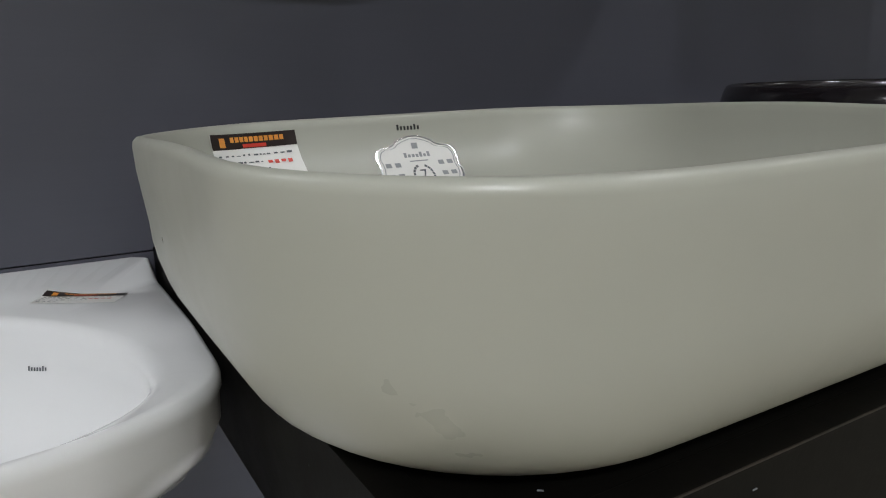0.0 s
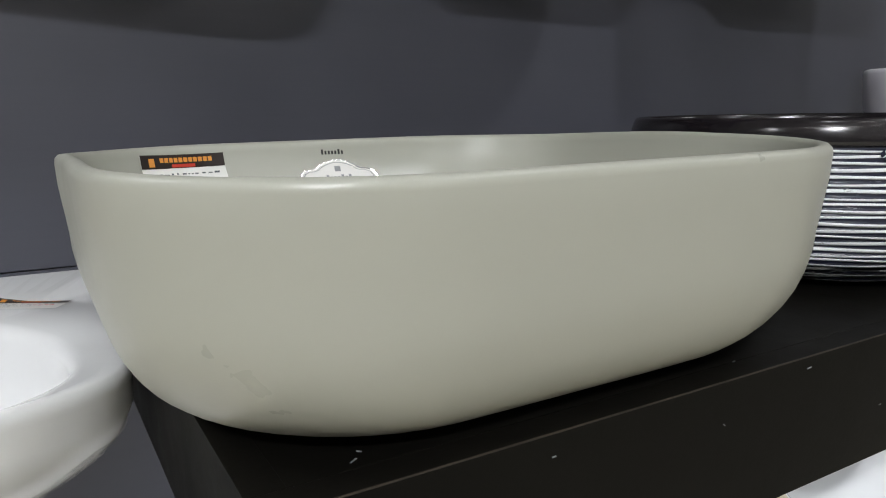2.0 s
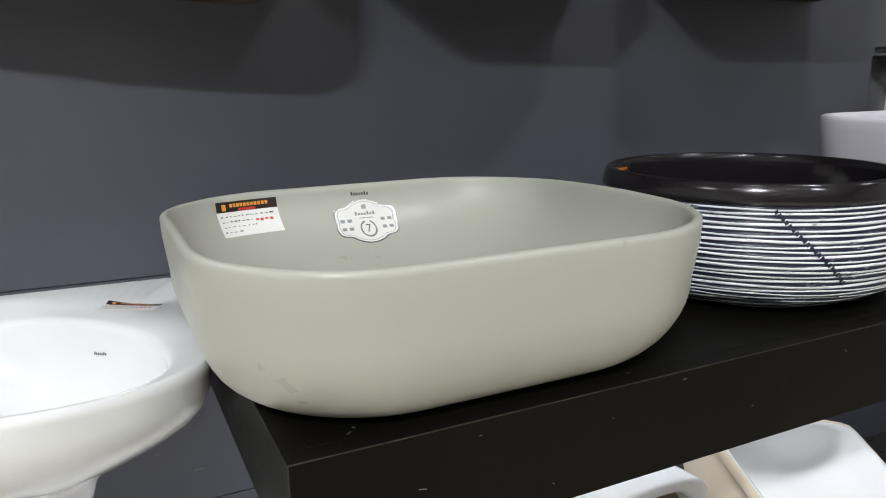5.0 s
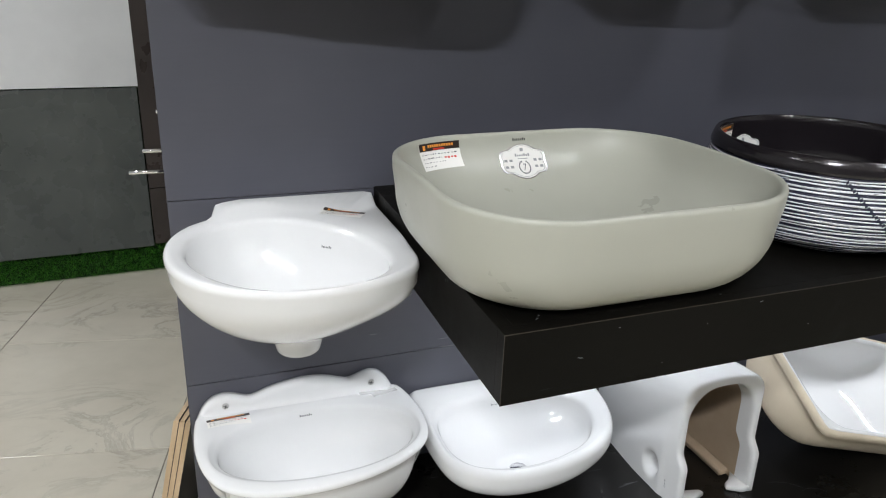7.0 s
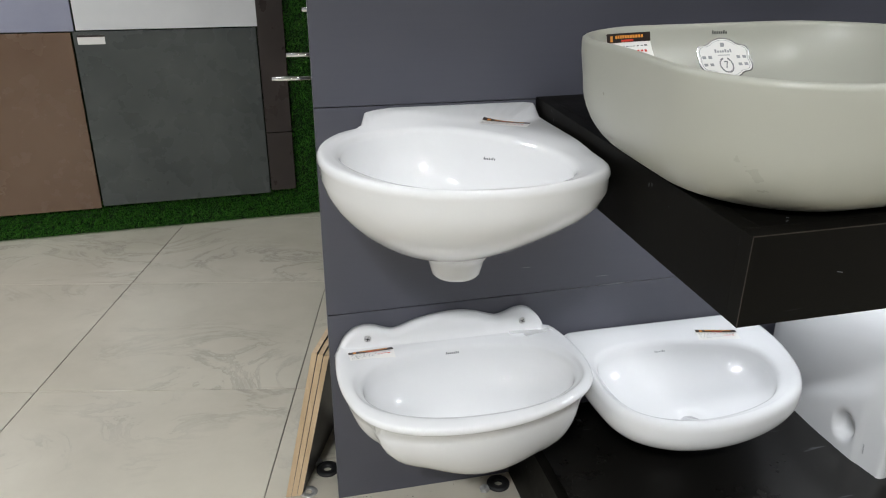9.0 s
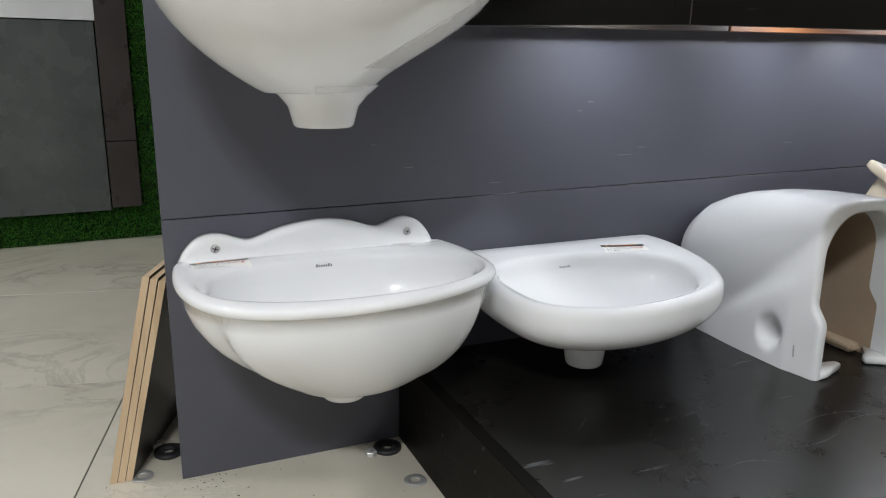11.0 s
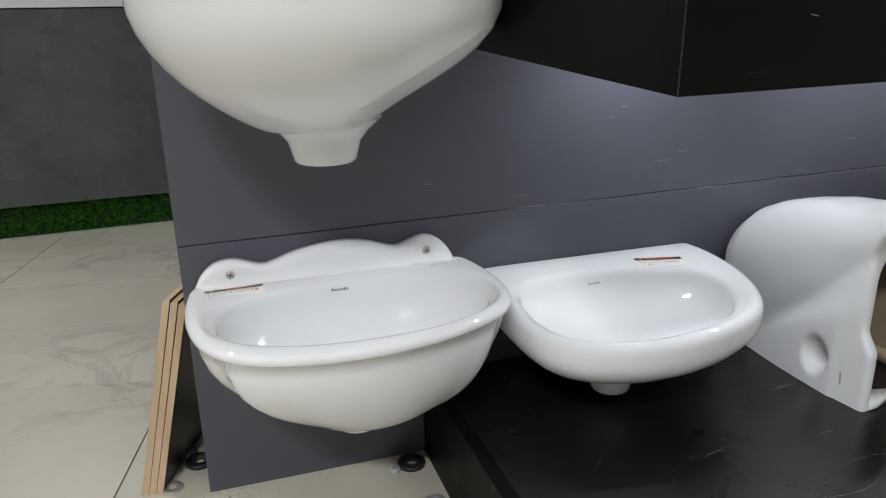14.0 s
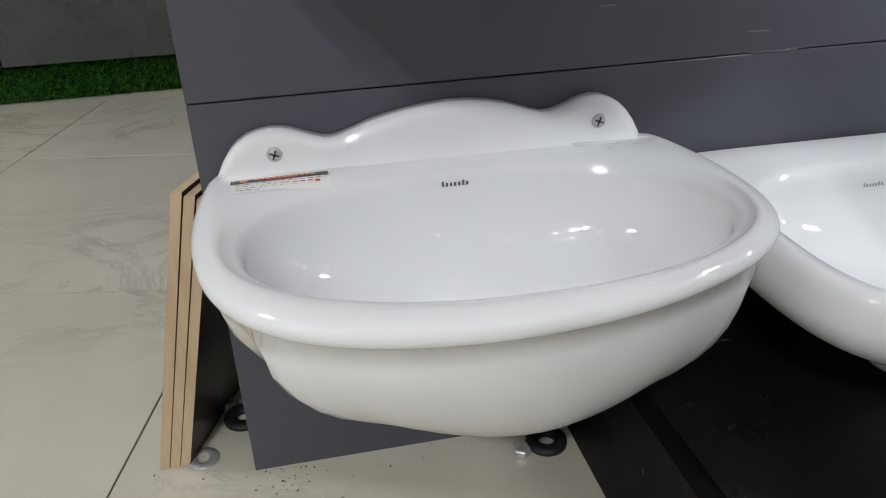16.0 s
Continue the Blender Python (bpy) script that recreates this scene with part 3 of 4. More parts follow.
def wall_basin(name, label, rim, centre, bowl, z_top, z_lip, base, drain, depth, power=1.0, flutes=0.0, lip=0.010, floor_at=None, roll=1.0, power2=2.25, thick=0.0, ridges=(), hollow=None):
    """A wall-hung basin: outer body, rolled rim, deck and bowl as one glazed body, and a drain spout below it.
    rim: outline points; bowl: cx, cy, rx, ry; base: x, y, z, radius of the body's foot; drain: x, y, z0, z1, r."""
    W = -0.0015
    it = thing(name, (base[0], 0, z_lip), label, "wash basin", "white wall-hung wash basins")
    out = around(rim, centre, N)
    inner = oval(*bowl, N, power2) if len(bowl) == 4 else around(bowl, centre, N)
    foot = oval(base[0], base[1], base[3], base[3] * 0.8, N)
    under = inset(out, lip)
    zt = z_top if callable(z_top) else (lambda p: z_top)
    rings = []
    steps = 12
    for k in range(steps + 1):
        a = k / steps * math.pi / 2
        ring = []
        for i, (p, q) in enumerate(zip(foot, under)):
            e, hold = power, 1.0
            if hollow:
                d = (360.0 * i / N - hollow[0] + 180) % 360 - 180
                e += hollow[1] * math.exp(-(d / hollow[2]) ** 2)
                hold += 0.05 * math.exp(-(d / hollow[2]) ** 2)
            s = math.sin(min(a * hold, math.pi / 2)) ** e
            ring.append(p * (1 - s) + q * s)
        if flutes:
            c = Vector((base[0], base[1]))
            g = []
            for i, p in enumerate(ring):
                w = flutes * math.sin(k / steps * math.pi) ** 0.6
                fold = 0.0
                for at, back in ridges:
                    d = (360.0 * i / N - at + 180) % 360 - 180
                    fold += 0.9 * math.exp(-(d / 6.0) ** 2) - 1.2 * math.exp(-((d - back * 11) / 6.5) ** 2)
                g.append(c + (p - c) * (1 + w * fold))
            ring = g
        if thick:
            rings.append([Vector((p.x, min(p.y, W), base[2] + (zt(p) - thick - base[2]) * (1 - math.cos(a)))) for p in ring])
        else:
            rings.append(lift(ring, base[2] + (z_lip - base[2]) * (1 - math.cos(a)), W))
    body_rows = len(rings)
    half = thick / 2
    for k in range(8) if thick else ():
        a = radians(-75 + 150 * k / 7)
        rings.append([Vector((p.x, min(p.y, W), zt(p) - half + half * math.sin(a))) for p in inset(out, half * (1 - math.cos(a)))])
    for off, dz in ((lip * 0.6, 0.0), (lip * 0.2, 0.002), (0.0, 0.006)) if lip > 0.004 and not thick else ():
        rings.append(lift(inset(out, off), z_lip + dz, W))
    for off, dz in ((0.0, -0.012), (0.0013, -0.0062), (0.0046, -0.0020), (0.010, 0.0)) if not thick else ():
        ring, dz = inset(out, off * roll), dz * (0.55 + 0.45 * roll)
        rings.append([Vector((p.x, min(p.y, W), zt(p) + dz)) for p in ring])
    soft_w = 0.012
    wide = inset(inner, -soft_w)
    # a rolled rim swells between its two edges
    for w in (0.12, 0.3, 0.5, 0.7, 0.88) if thick else (0.5,):
        swell = 0.0018 * math.sin(math.pi * w) if thick else -0.001
        rings.append([Vector((p.x, min(p.y, W - 0.004), zt(p) + swell * smooth(0.02, 0.06, -p.y))) for p in blend(inset(out, half if thick else 0.010 * roll), wide, w)])
    for ring, dz in ((wide, -0.002), (inset(inner, -soft_w * 0.55), -0.0035), (inset(inner, -soft_w * 0.22), -0.0065), (inner, -0.012)):
        rings.append([Vector((p.x, min(p.y, W - 0.006), zt(p) + dz)) for p in ring])
    zr = z_low(zt) - 0.010
    cx, cy = floor_at or (bowl[0], bowl[1])
    hole = oval(cx, cy, 0.022, 0.022, N)
    for k in range(1, 10):
        a = k / 9 * math.pi / 2
        ring, up = blend(inner, hole, 1 - math.cos(a)), math.sin(a)
        rings.append([Vector((p.x, min(p.y, W - 0.006), (zt(q) - 0.012) * (1 - up) + (zr - depth) * up)) for p, q in zip(ring, inner)])
    rings.append(lift(inset(hole, 0.003), zr - depth - 0.006))
    body = part("body", loft(rings), WHITE, it)
    part("waste", shift(cylinder(0.017, 0.017, -0.004, 0.002, 20), Matrix.Translation((cx, cy, zr - depth - 0.005))), CHROME, it, "chrome waste ring")
    dx, dy, z0, z1, r = drain
    dr = []
    for rr, z in ((r * 0.55, z0 + 0.02), (r * 0.62, z0), (r * 0.80, z0), (r * 0.86, z0 + 0.003), (r * 0.93, z0 + (z1 - z0) * 0.4), (r, z1 - 0.012), (r * 1.25, z1), (r * 1.6, z1 + 0.012)):
        dr.append([Vector((dx + rr * math.cos(2 * math.pi * i / 32), dy + rr * math.sin(2 * math.pi * i / 32), z)) for i in range(32)])
    part("drain_spout", loft(dr, True, False), WHITE, it)
    return it, body, rings, body_rows


def z_low(zt):
    return zt(Vector((0.2, -0.2)))


# upper corner basin beside the black shelf
rim1 = [(0.078, 0.002), (0.20, 0.002), (0.325, 0.002), (0.346, 0.0), (0.346, -0.06), (0.345, -0.16), (0.344, -0.25), (0.340, -0.305), (0.318, -0.340), (0.262, -0.368), (0.19, -0.381),
        (0.105, -0.368), (0.038, -0.322), (-0.002, -0.25), (-0.012, -0.175), (-0.002, -0.110), (0.024, -0.062), (0.050, -0.040), (0.066, -0.028), (0.070, -0.012)]
basin1, body1, rings1, _ = wall_basin(
    "corner_basin", "white glazed corner wash basin hung on the grey partition", rim1, (0.16, -0.22),
    [(0.018, -0.165), (0.026, -0.225), (0.049, -0.280), (0.085, -0.326), (0.135, -0.355), (0.19, -0.363), (0.243, -0.353), (0.284, -0.323), (0.302, -0.275), (0.291, -0.200), (0.250, -0.135),
     (0.203, -0.080), (0.145, -0.046), (0.085, -0.056), (0.038, -0.098)],
    lambda p: 0.703 + 0.017 * smooth(-0.036, -0.010, p.y) + 0.004 * smooth(0.05, 0.12, p.y + 0.16 + (p.x - 0.16) * 0.8) * smooth(0.06, 0.12, p.x), 0.690,
    (0.175, -0.16, 0.550, 0.062), (0.180, -0.160, 0.511, 0.547, 0.041), 0.112, 1.85, 0.0, 0.0015, (0.165, -0.20), 0.55, hollow=(-15, 1.5, 40))
part("clear_tape", patch(rings1, 5, 10, 76, 84, 0.0012, 2), TAPE, basin1, "strip of clear packing tape")
part("clear_tape", patch(rings1, 1, 3, 68, 82, 0.0014), TAPE, basin1, "strip of clear packing tape")
t1 = tree_of(body1)
price_label(basin1, t1, facing((0.276, -0.070, 0.705), (0, 0, 1), (0.55, 0.83, 0)), 0.074, 0.027, 3)
maker_mark(basin1, t1, facing((0.212, -0.155, 0.690), (-0.6, -0.7, 0.5), (0, 0, 1)), 0.024, 0.0050, GREY_INK)

# lower scalloped basin
def deck2(y):
    return 0.331 - 0.004 * smooth(-0.28, -0.08, y)


rim2 = [(0.012, 0.002), (0.20, 0.002), (0.388, 0.002), (0.401, -0.04), (0.409, -0.09), (0.409, -0.14), (0.400, -0.187), (0.379, -0.221), (0.345, -0.247), (0.305, -0.266),
        (0.255, -0.281), (0.20, -0.288), (0.14, -0.285), (0.085, -0.271), (0.046, -0.245), (0.020, -0.205), (0.007, -0.15), (0.003, -0.10), (0.005, -0.05)]
basin2, body2, _, _ = wall_basin(
    "scalloped_basin", "white glazed wash basin with scalloped back and fluted body", rim2, (0.2, -0.14), (0.208, -0.148, 0.168, 0.100),
    lambda p: deck2(p.y), 0.305,
    (0.215, -0.145, 0.185, 0.080), (0.200, -0.150, 0.164, 0.192, 0.034), 0.092, 1.6, 0.056, 0.008, None, 1.1, 2.2, 0.014, ((327, 1), (216, -1)), (205, 0.8, 50))
prof = [(0.008, 0.305), (0.014, 0.320), (0.024, 0.340), (0.038, 0.354), (0.056, 0.360), (0.074, 0.359), (0.092, 0.352), (0.107, 0.347), (0.122, 0.351), (0.145, 0.360), (0.18, 0.367),
        (0.215, 0.370), (0.25, 0.366), (0.278, 0.356), (0.293, 0.352), (0.306, 0.356), (0.322, 0.363), (0.338, 0.365), (0.354, 0.360), (0.368, 0.347), (0.379, 0.328), (0.386, 0.305)]
prof = [Vector(p) for p in prof]
fine = [prof[0]]
for a, b in zip(prof, prof[1:]):
    fine += [a * 0.75 + b * 0.25, a * 0.25 + b * 0.75]
fine.append(prof[-1])
splash_rings = []
mid_c = Vector((0.203, 0.29))
for y, shrink in ((-0.0015, 0.0), (-0.012, 0.0), (-0.0165, 0.0012), (-0.0195, 0.0045), (-0.021, 0.010)):
    splash_rings.append([Vector((p.x + (mid_c.x - p.x) * shrink * 4, y, p.y - shrink)) for p in fine])
part("splash_back", loft(splash_rings), WHITE, basin2)


# a hollow curve leads from the splash back down to the deck
fillet = bmesh.new()
rows = []
for k in range(49):
    x = 0.022 + 0.354 * k / 48
    tip = 0.0
    for p, q in zip(fine, fine[1:]):
        if p.x <= x <= q.x:
            tip = p.y + (q.y - p.y) * (x - p.x) / max(q.x - p.x, 1e-6)
    side = smooth(0.0, 0.10, min(x - 0.02, 0.378 - x))
    y1 = -0.031 - 0.005 * side
    z1, y0 = deck2(y1) - 0.0035, -0.0212
    z0 = min(tip - 0.010, 0.338 + 0.010 * side)
    row = []
    for j in range(9):
        a = j / 8 * math.pi / 2
        row.append(fillet.verts.new((x, y0 + (y1 - y0) * (1 - math.cos(a)), z0 + (z1 - z0) * math.sin(a))))
    rows.append(row)
for a, q in zip(rows, rows[1:]):
    for j in range(8):
        fillet.faces.new((a[j], a[j + 1], q[j + 1], q[j]))
bmesh.ops.recalc_face_normals(fillet, faces=fillet.faces[:])
part("splash_curve", fillet, WHITE, basin2)
for sx, sz in ((0.063, 0.3415), (0.336, 0.3445)):
    screw = part("fixing_screw", shift(cylinder(0.0062, 0.0058, 0.0, 0.003, 20, 0.0008), pose(sx, -0.0208, sz, 90)), STEEL, basin2, "steel fixing screw with a cross slot")
    for turn in (20, 110):
        part("slot", shift(box(-0.004, 0.004, -0.0036, -0.003, -0.0006, 0.0006), pose(sx, -0.0208, sz, 0, turn, 0)), INK, screw)
t2 = tree_of(body2)
price_label(basin2, t2, facing((0.066, -0.050, 0.326), (0, -0.2, 1.0), (-0.06, 1, 0.2)), 0.075, 0.026, 5)
maker_mark(basin2, t2, facing((0.204, -0.046, 0.311), (0, -1, 0.5), (0, 0, 1)), 0.028, 0.0055, GREY_INK)
for tx, ty, turn in ((0.358, -0.040, -12), (0.336, -0.034, 6)):
    part("clear_tape", conform(sheet(-0.026, 0.026, -0.006, 0.006, 0.003), t2, facing((tx, ty, 0.33), (0, -0.1, 1.0), (math.sin(radians(turn)), 1, 0.1)), 0.0012), TAPE, basin2, "crumpled strip of clear tape")

# lower rounded basin
rim3 = [(0.420, 0.002), (0.6, 0.002), (0.775, 0.002), (0.792, -0.002), (0.800, -0.05), (0.800, -0.13), (0.780, -0.20), (0.735, -0.255), (0.66, -0.292), (0.575, -0.308),
        (0.50, -0.300), (0.445, -0.270), (0.418, -0.225), (0.412, -0.15), (0.414, -0.06), (0.416, -0.01)]
basin3, body3, _, _ = wall_basin(
    "rounded_basin", "small white glazed D-shaped wash basin hung above the platform", rim3, (0.6, -0.15),
    [(0.442, -0.10), (0.434, -0.165), (0.442, -0.222), (0.474, -0.259), (0.54, -0.279), (0.62, -0.272), (0.692, -0.245), (0.735, -0.195), (0.746, -0.145), (0.725, -0.104),
     (0.66, -0.080), (0.58, -0.068), (0.49, -0.071)],
    lambda p: 0.288 + 0.014 * smooth(-0.25, -0.02, p.y), 0.262,
    (0.572, -0.155, 0.210, 0.085), (0.558, -0.170, 0.160, 0.206, 0.032), 0.053, 0.95, 0.0, 0.0, (0.572, -0.208), 1.3)
t3 = tree_of(body3)
price_label(basin3, t3, facing((0.695, -0.072, 0.302), (0, -0.3, 1.0), (0.21, 0.98, 0.3)), 0.075, 0.028, 8)
maker_mark(basin3, t3, facing((0.582, -0.078, 0.282), (0, -1, 0.5), (0, 0, 1)), 0.024, 0.005)

# sage basin on the shelf
GZ, GH = SZ1 + 0.0005, 0.1355
sage = thing("countertop_basin", (0.565, -0.37, GZ), "matt sage green rounded rectangular basin standing on the black shelf", "wash basin")
GC = (0.5395, -0.375)


def rounded(cx, cy, hx, hy, r, count=N):
    """A rounded rectangle, met by rays from its centre."""
    pts = []
    for sx, sy, a0 in ((1, 1, 0), (-1, 1, 90), (-1, -1, 180), (1, -1, 270)):
        for k in range(13):
            a = radians(a0 + 90 * k / 12)
            pts.append((cx + sx * (hx - r) + r * math.cos(a), cy + sy * (hy - r) + r * math.sin(a)))
    return around(pts, (cx, cy), count, 1)


HX, HY = 0.232, 0.215
rings = []
for k in range(11):
    a = k / 10 * math.pi / 2
    grow = math.sin(a)
    hx, hy = HX - 0.050 * (1 - grow), HY - 0.064 * (1 - grow)
    rings.append(lift(rounded(*GC, hx, hy, 0.115 + 0.022 * grow), GZ + 0.082 * (1 - math.cos(a)) ** 0.95))
out = rounded(*GC, HX + 0.004, HY + 0.004, 0.138)
rings.append(lift(rounded(*GC, HX + 0.0035, HY + 0.0035, 0.138), GZ + 0.115))
for off, dz in ((0.0, -0.006), (0.0006, -0.0025), (0.0025, -0.0005), (0.005, 0.0), (0.0075, -0.0006), (0.0092, -0.003), (0.010, -0.008)):
    rings.append(lift(inset(out, off), GZ + GH + dz))
low = rounded(*GC, 0.060, 0.055, 0.04)
edge = inset(out, 0.010)
for k in range(1, 15):
    a = k / 14 * math.pi / 2
    rings.append(lift(blend(edge, low, (1 - math.cos(a)) ** 0.80), GZ + GH - 0.008 - 0.106 * math.sin(a) ** 0.98))
# the rim falls a little towards the wall
for ring in rings:
    for p in ring:
        p.z -= 0.009 * smooth(-0.42, -0.17, p.y) * max(0.0, (p.z - GZ) / GH)
sage_body = part("bowl", loft(rings), GREEN, sage)
tg = tree_of(sage_body)
price_label(sage, tg, LEVEL @ facing((0.411, -0.20, 0.826), (0.30, -1, 0.12)), 0.077, 0.040, 11)
badge(sage, tg, LEVEL @ facing((0.550, -0.186, 0.808), (0.02, -1, 0.15)), 0.080, 0.055)
maker_mark(sage, tg, LEVEL @ facing((0.548, -0.179, 0.842), (0, -1, 0.1)), 0.028, 0.0065, INK)
on_shelf(sage)

# carved black and white basin
BC = (0.993, -0.372)
carved = thing("carved_basin", (*BC, SZ1), "round basin with black glazed rim and carved white stripes", "wash basin")
rng = random.Random(4)


def circle(r, z, count=N, c=BC):
    return [Vector((c[0] + r * math.cos(2 * math.pi * i / count), c[1] + r * math.sin(2 * math.pi * i / count), z)) for i in range(count)]


def bulge(h):
    """Radius of the carved body at a height over the shelf."""
    for (h0, r0), (h1, r1) in zip(BULGE, BULGE[1:]):
        if h <= h1:
            t = (h - h0) / (h1 - h0)
            return r0 + (r1 - r0) * (t * t * (3 - 2 * t) if h0 > 0.03 else math.sin(t * math.pi / 2))
    return BULGE[-1][1]


BULGE = [(0.0, 0.135), (0.035, 0.184), (0.060, 0.191), (0.124, 0.175)]
zs, kinds, z, dark = [0.0], [], 0.0, True
while z < 0.122:
    d = rng.uniform(0.0021, 0.0034) if dark else rng.uniform(0.0017, 0.0031)
    z = min(0.124, z + d)
    zs.append(z)
    kinds.append(1 if dark else 0)
    dark = not dark
ring_list, row_kind = [], []
for i in range(len(kinds)):
    k = kinds[i]
    proud = 0.0 if k else 0.0011
    for h in (zs[i], zs[i + 1]):
        ring_list.append([Vector((p.x, p.y, p.z + 0.0007 * math.sin(7 * math.atan2(p.y - BC[1], p.x - BC[0]) + i * 1.7) * (0 < h < 0.124)))
                          for p in circle(bulge(h) + proud, SZ1 + 0.0006 + h)])
        row_kind.append(k)
part("carved_body", loft(ring_list, True, False, material_of=lambda i, j: row_kind[min(i + (i % 2 == 0), len(row_kind) - 1)] if i % 2 == 0 else 1), [STRIPE_WHITE, STRIPE_DARK], carved,
     "white stripes carved through dark blue glaze")
collar = []
for r, h in ((0.166, 0.1205), (0.1755, 0.1212), (0.1778, 0.1232), (0.1778, 0.127), (0.1755, 0.136), (0.1735, 0.1415), (0.1715, 0.1440), (0.1690, 0.1450), (0.1665, 0.1442), (0.1650, 0.141), (0.1640, 0.134),
             (0.1645, 0.115), (0.163, 0.09), (0.157, 0.06), (0.137, 0.035), (0.10, 0.022), (0.05, 0.018), (0.02, 0.016)):
    collar.append(circle(r, SZ1 + h))
black_bowl = part("glazed_bowl", loft(collar, False, True), GLOSS_BLACK, carved, "black glazed rim and inside")
stroke = bmesh.new()
for k in range(22):
    t = k / 21
    h = 0.116 - 0.074 * t
    ang = radians(-128.5 + 22.5 * t)
    for da, dh in ((0, 0),):
        p = []
        for sa, sh in ((-0.013, 0.0006), (0.006, 0.0032), (0.013, -0.0006), (-0.006, -0.0032)):
            a, hh = ang + sa, h + sh
            r = bulge(hh) + 0.0019
            p.append(stroke.verts.new((BC[0] + r * math.cos(a), BC[1] + r * math.sin(a), SZ1 + hh)))
        stroke.faces.new(p)
part("stroke", stroke, STRIPE_DARK, carved, "dark slanting brush stroke")
tb = tree_of(black_bowl)
price_label(carved, tb, LEVEL @ facing((0.908, -0.250, 0.846), (0.65, -0.8, 0.1)), 0.07, 0.038, 14)
badge(carved, tb, LEVEL @ facing((0.968, -0.222, 0.815), (0.25, -1, 0.1)), 0.08, 0.06)
on_shelf(carved)
carved.matrix_basis = carved.matrix_basis @ Matrix.Rotation(radians(-0.9), 4, "X")

# pale lilac basin with a chrome mixer behind it
LC = (1.405, -0.395)
lilac = thing("vessel_basin", (*LC, SZ1), "pale lilac rounded vessel basin standing on the black shelf", "wash basin")
lr = []
for grow, h in ((-0.075, 0.0), (-0.055, 0.001), (-0.036, 0.012), (-0.020, 0.06), (-0.008, 0.12), (-0.001, 0.175), (0.0, 0.190), (-0.0015, 0.1945), (-0.005, 0.196), (-0.009, 0.1945), (-0.012, 0.185)):
    lr.append(lift(rounded(*LC, 0.205 + grow, 0.125 + grow * 0.8, 0.075 + grow * 0.4), SZ1 + 0.0006 + h))
lilac_rim = part("bowl", loft(lr, True, False), LAVENDER, lilac)
lr = [lift(rounded(*LC, 0.1925 + g, 0.1150 + g * 0.8, 0.070 + g * 0.4), SZ1 + h) for g, h in ((0.0, 0.186), (-0.010, 0.12), (-0.03, 0.06), (-0.06, 0.035), (-0.09, 0.03))]
part("basin_inside", loft(lr, False, True), LAVENDER, lilac)
on_shelf(lilac)
tapx, tapy = 1.578, -0.15
tap = thing("mixer_tap", (tapx, tapy, SZ1), "tall chrome square mixer tap on the black shelf", "tap")
part("column", box(tapx - 0.02, tapx + 0.02, tapy - 0.02, tapy + 0.02, SZ1 + 0.0006, SZ1 + 0.285, 0.003), CHROME, tap)
part("spout", box(tapx - 0.018, tapx + 0.018, tapy - 0.15, tapy - 0.019, SZ1 + 0.235, SZ1 + 0.26, 0.003), CHROME, tap)
part("lever", box(tapx - 0.014, tapx + 0.014, tapy - 0.09, tapy + 0.02, SZ1 + 0.289, SZ1 + 0.300, 0.002), CHROME, tap)
on_shelf(tap)

# half pedestal standing on the platform
ped = thing("half_pedestal", (0.96, -0.16, PZ), "white glazed half pedestal shell on the black platform", "pedestal")


def arch(xc, half, z0, top, r, crown=0.0, n=10):
    """Points of an inverted U from the left foot over the crowned top to the right foot."""
    pts = [(xc - half, z0 + (top - r - z0) * k / 26) for k in range(26)]
    pts += [(xc - half + r - r * math.cos(a), top - r + r * math.sin(a)) for a in [math.pi / 2 * k / n for k in range(n + 1)]]
    pts += [(xc - half + r + (half - r) * k / 6, top) for k in (1, 2, 3, 4, 5, 6)]
    pts = [(x, z - crown * ((x - xc) / half) ** 2 * smooth(z0, top, z)) for x, z in pts]
    right = [(2 * xc - x, z) for x, z in reversed(pts[:-1])]
    return pts + right


def shell(y_list, flip=False):
    bm = bmesh.new()
    rows = [[bm.verts.new((x, y(z) if callable(y) else y, z)) for x, z in pts] for y, pts in y_list]
    for a, b in zip(rows, rows[1:]):
        for j in range(len(a) - 1):
            bm.faces.new((a[j], a[j + 1], b[j + 1], b[j]))
    return bm


XC, HALF = 0.951, 0.0935
FOOT = PZ + 0.0005
front_y = lambda z: -0.300 - 0.018 * (1 - smooth(0.222, 0.254, z))
shift_y = lambda d: (lambda z: front_y(z) + d)
# back to front: y, top, corner radius, half width
SIDE = ((-0.008, 0.322, 0.050, 0.080), (-0.014, 0.340, 0.060, 0.088), (-0.034, 0.358, 0.068, 0.0925), (-0.065, 0.373, 0.076, 0.0930), (-0.10, 0.384, 0.076, 0.0930),
        (-0.15, 0.394, 0.066, HALF), (-0.20, 0.399, 0.052, HALF), (-0.25, 0.401, 0.040, HALF), (-0.285, 0.401, 0.034, HALF))
skin = []
for (ya, ta, ra, ha), (yb, tb2, rb, hb) in zip(SIDE, SIDE[1:]):
    for k in range(4):
        w = k / 4
        skin.append((ya + (yb - ya) * w, arch(XC, ha + (hb - ha) * w, FOOT, ta + (tb2 - ta) * w, ra + (rb - ra) * w, 0.010)))
skin += [(shift_y(d), arch(XC, half, FOOT, top, r, 0.010)) for d, half, top, r in
         ((0.010, HALF, 0.401, 0.034), (0.004, HALF - 0.0006, 0.4004, 0.034), (0.001, HALF - 0.003, 0.398, 0.033), (0.0, HALF - 0.006, 0.395, 0.032),
          (0.0, HALF - 0.013, 0.387, 0.052), (0.003, HALF - 0.0165, 0.3835, 0.056), (0.012, HALF - 0.018, 0.382, 0.056), (0.038, HALF - 0.018, 0.380, 0.056))]
bm = shell(skin)
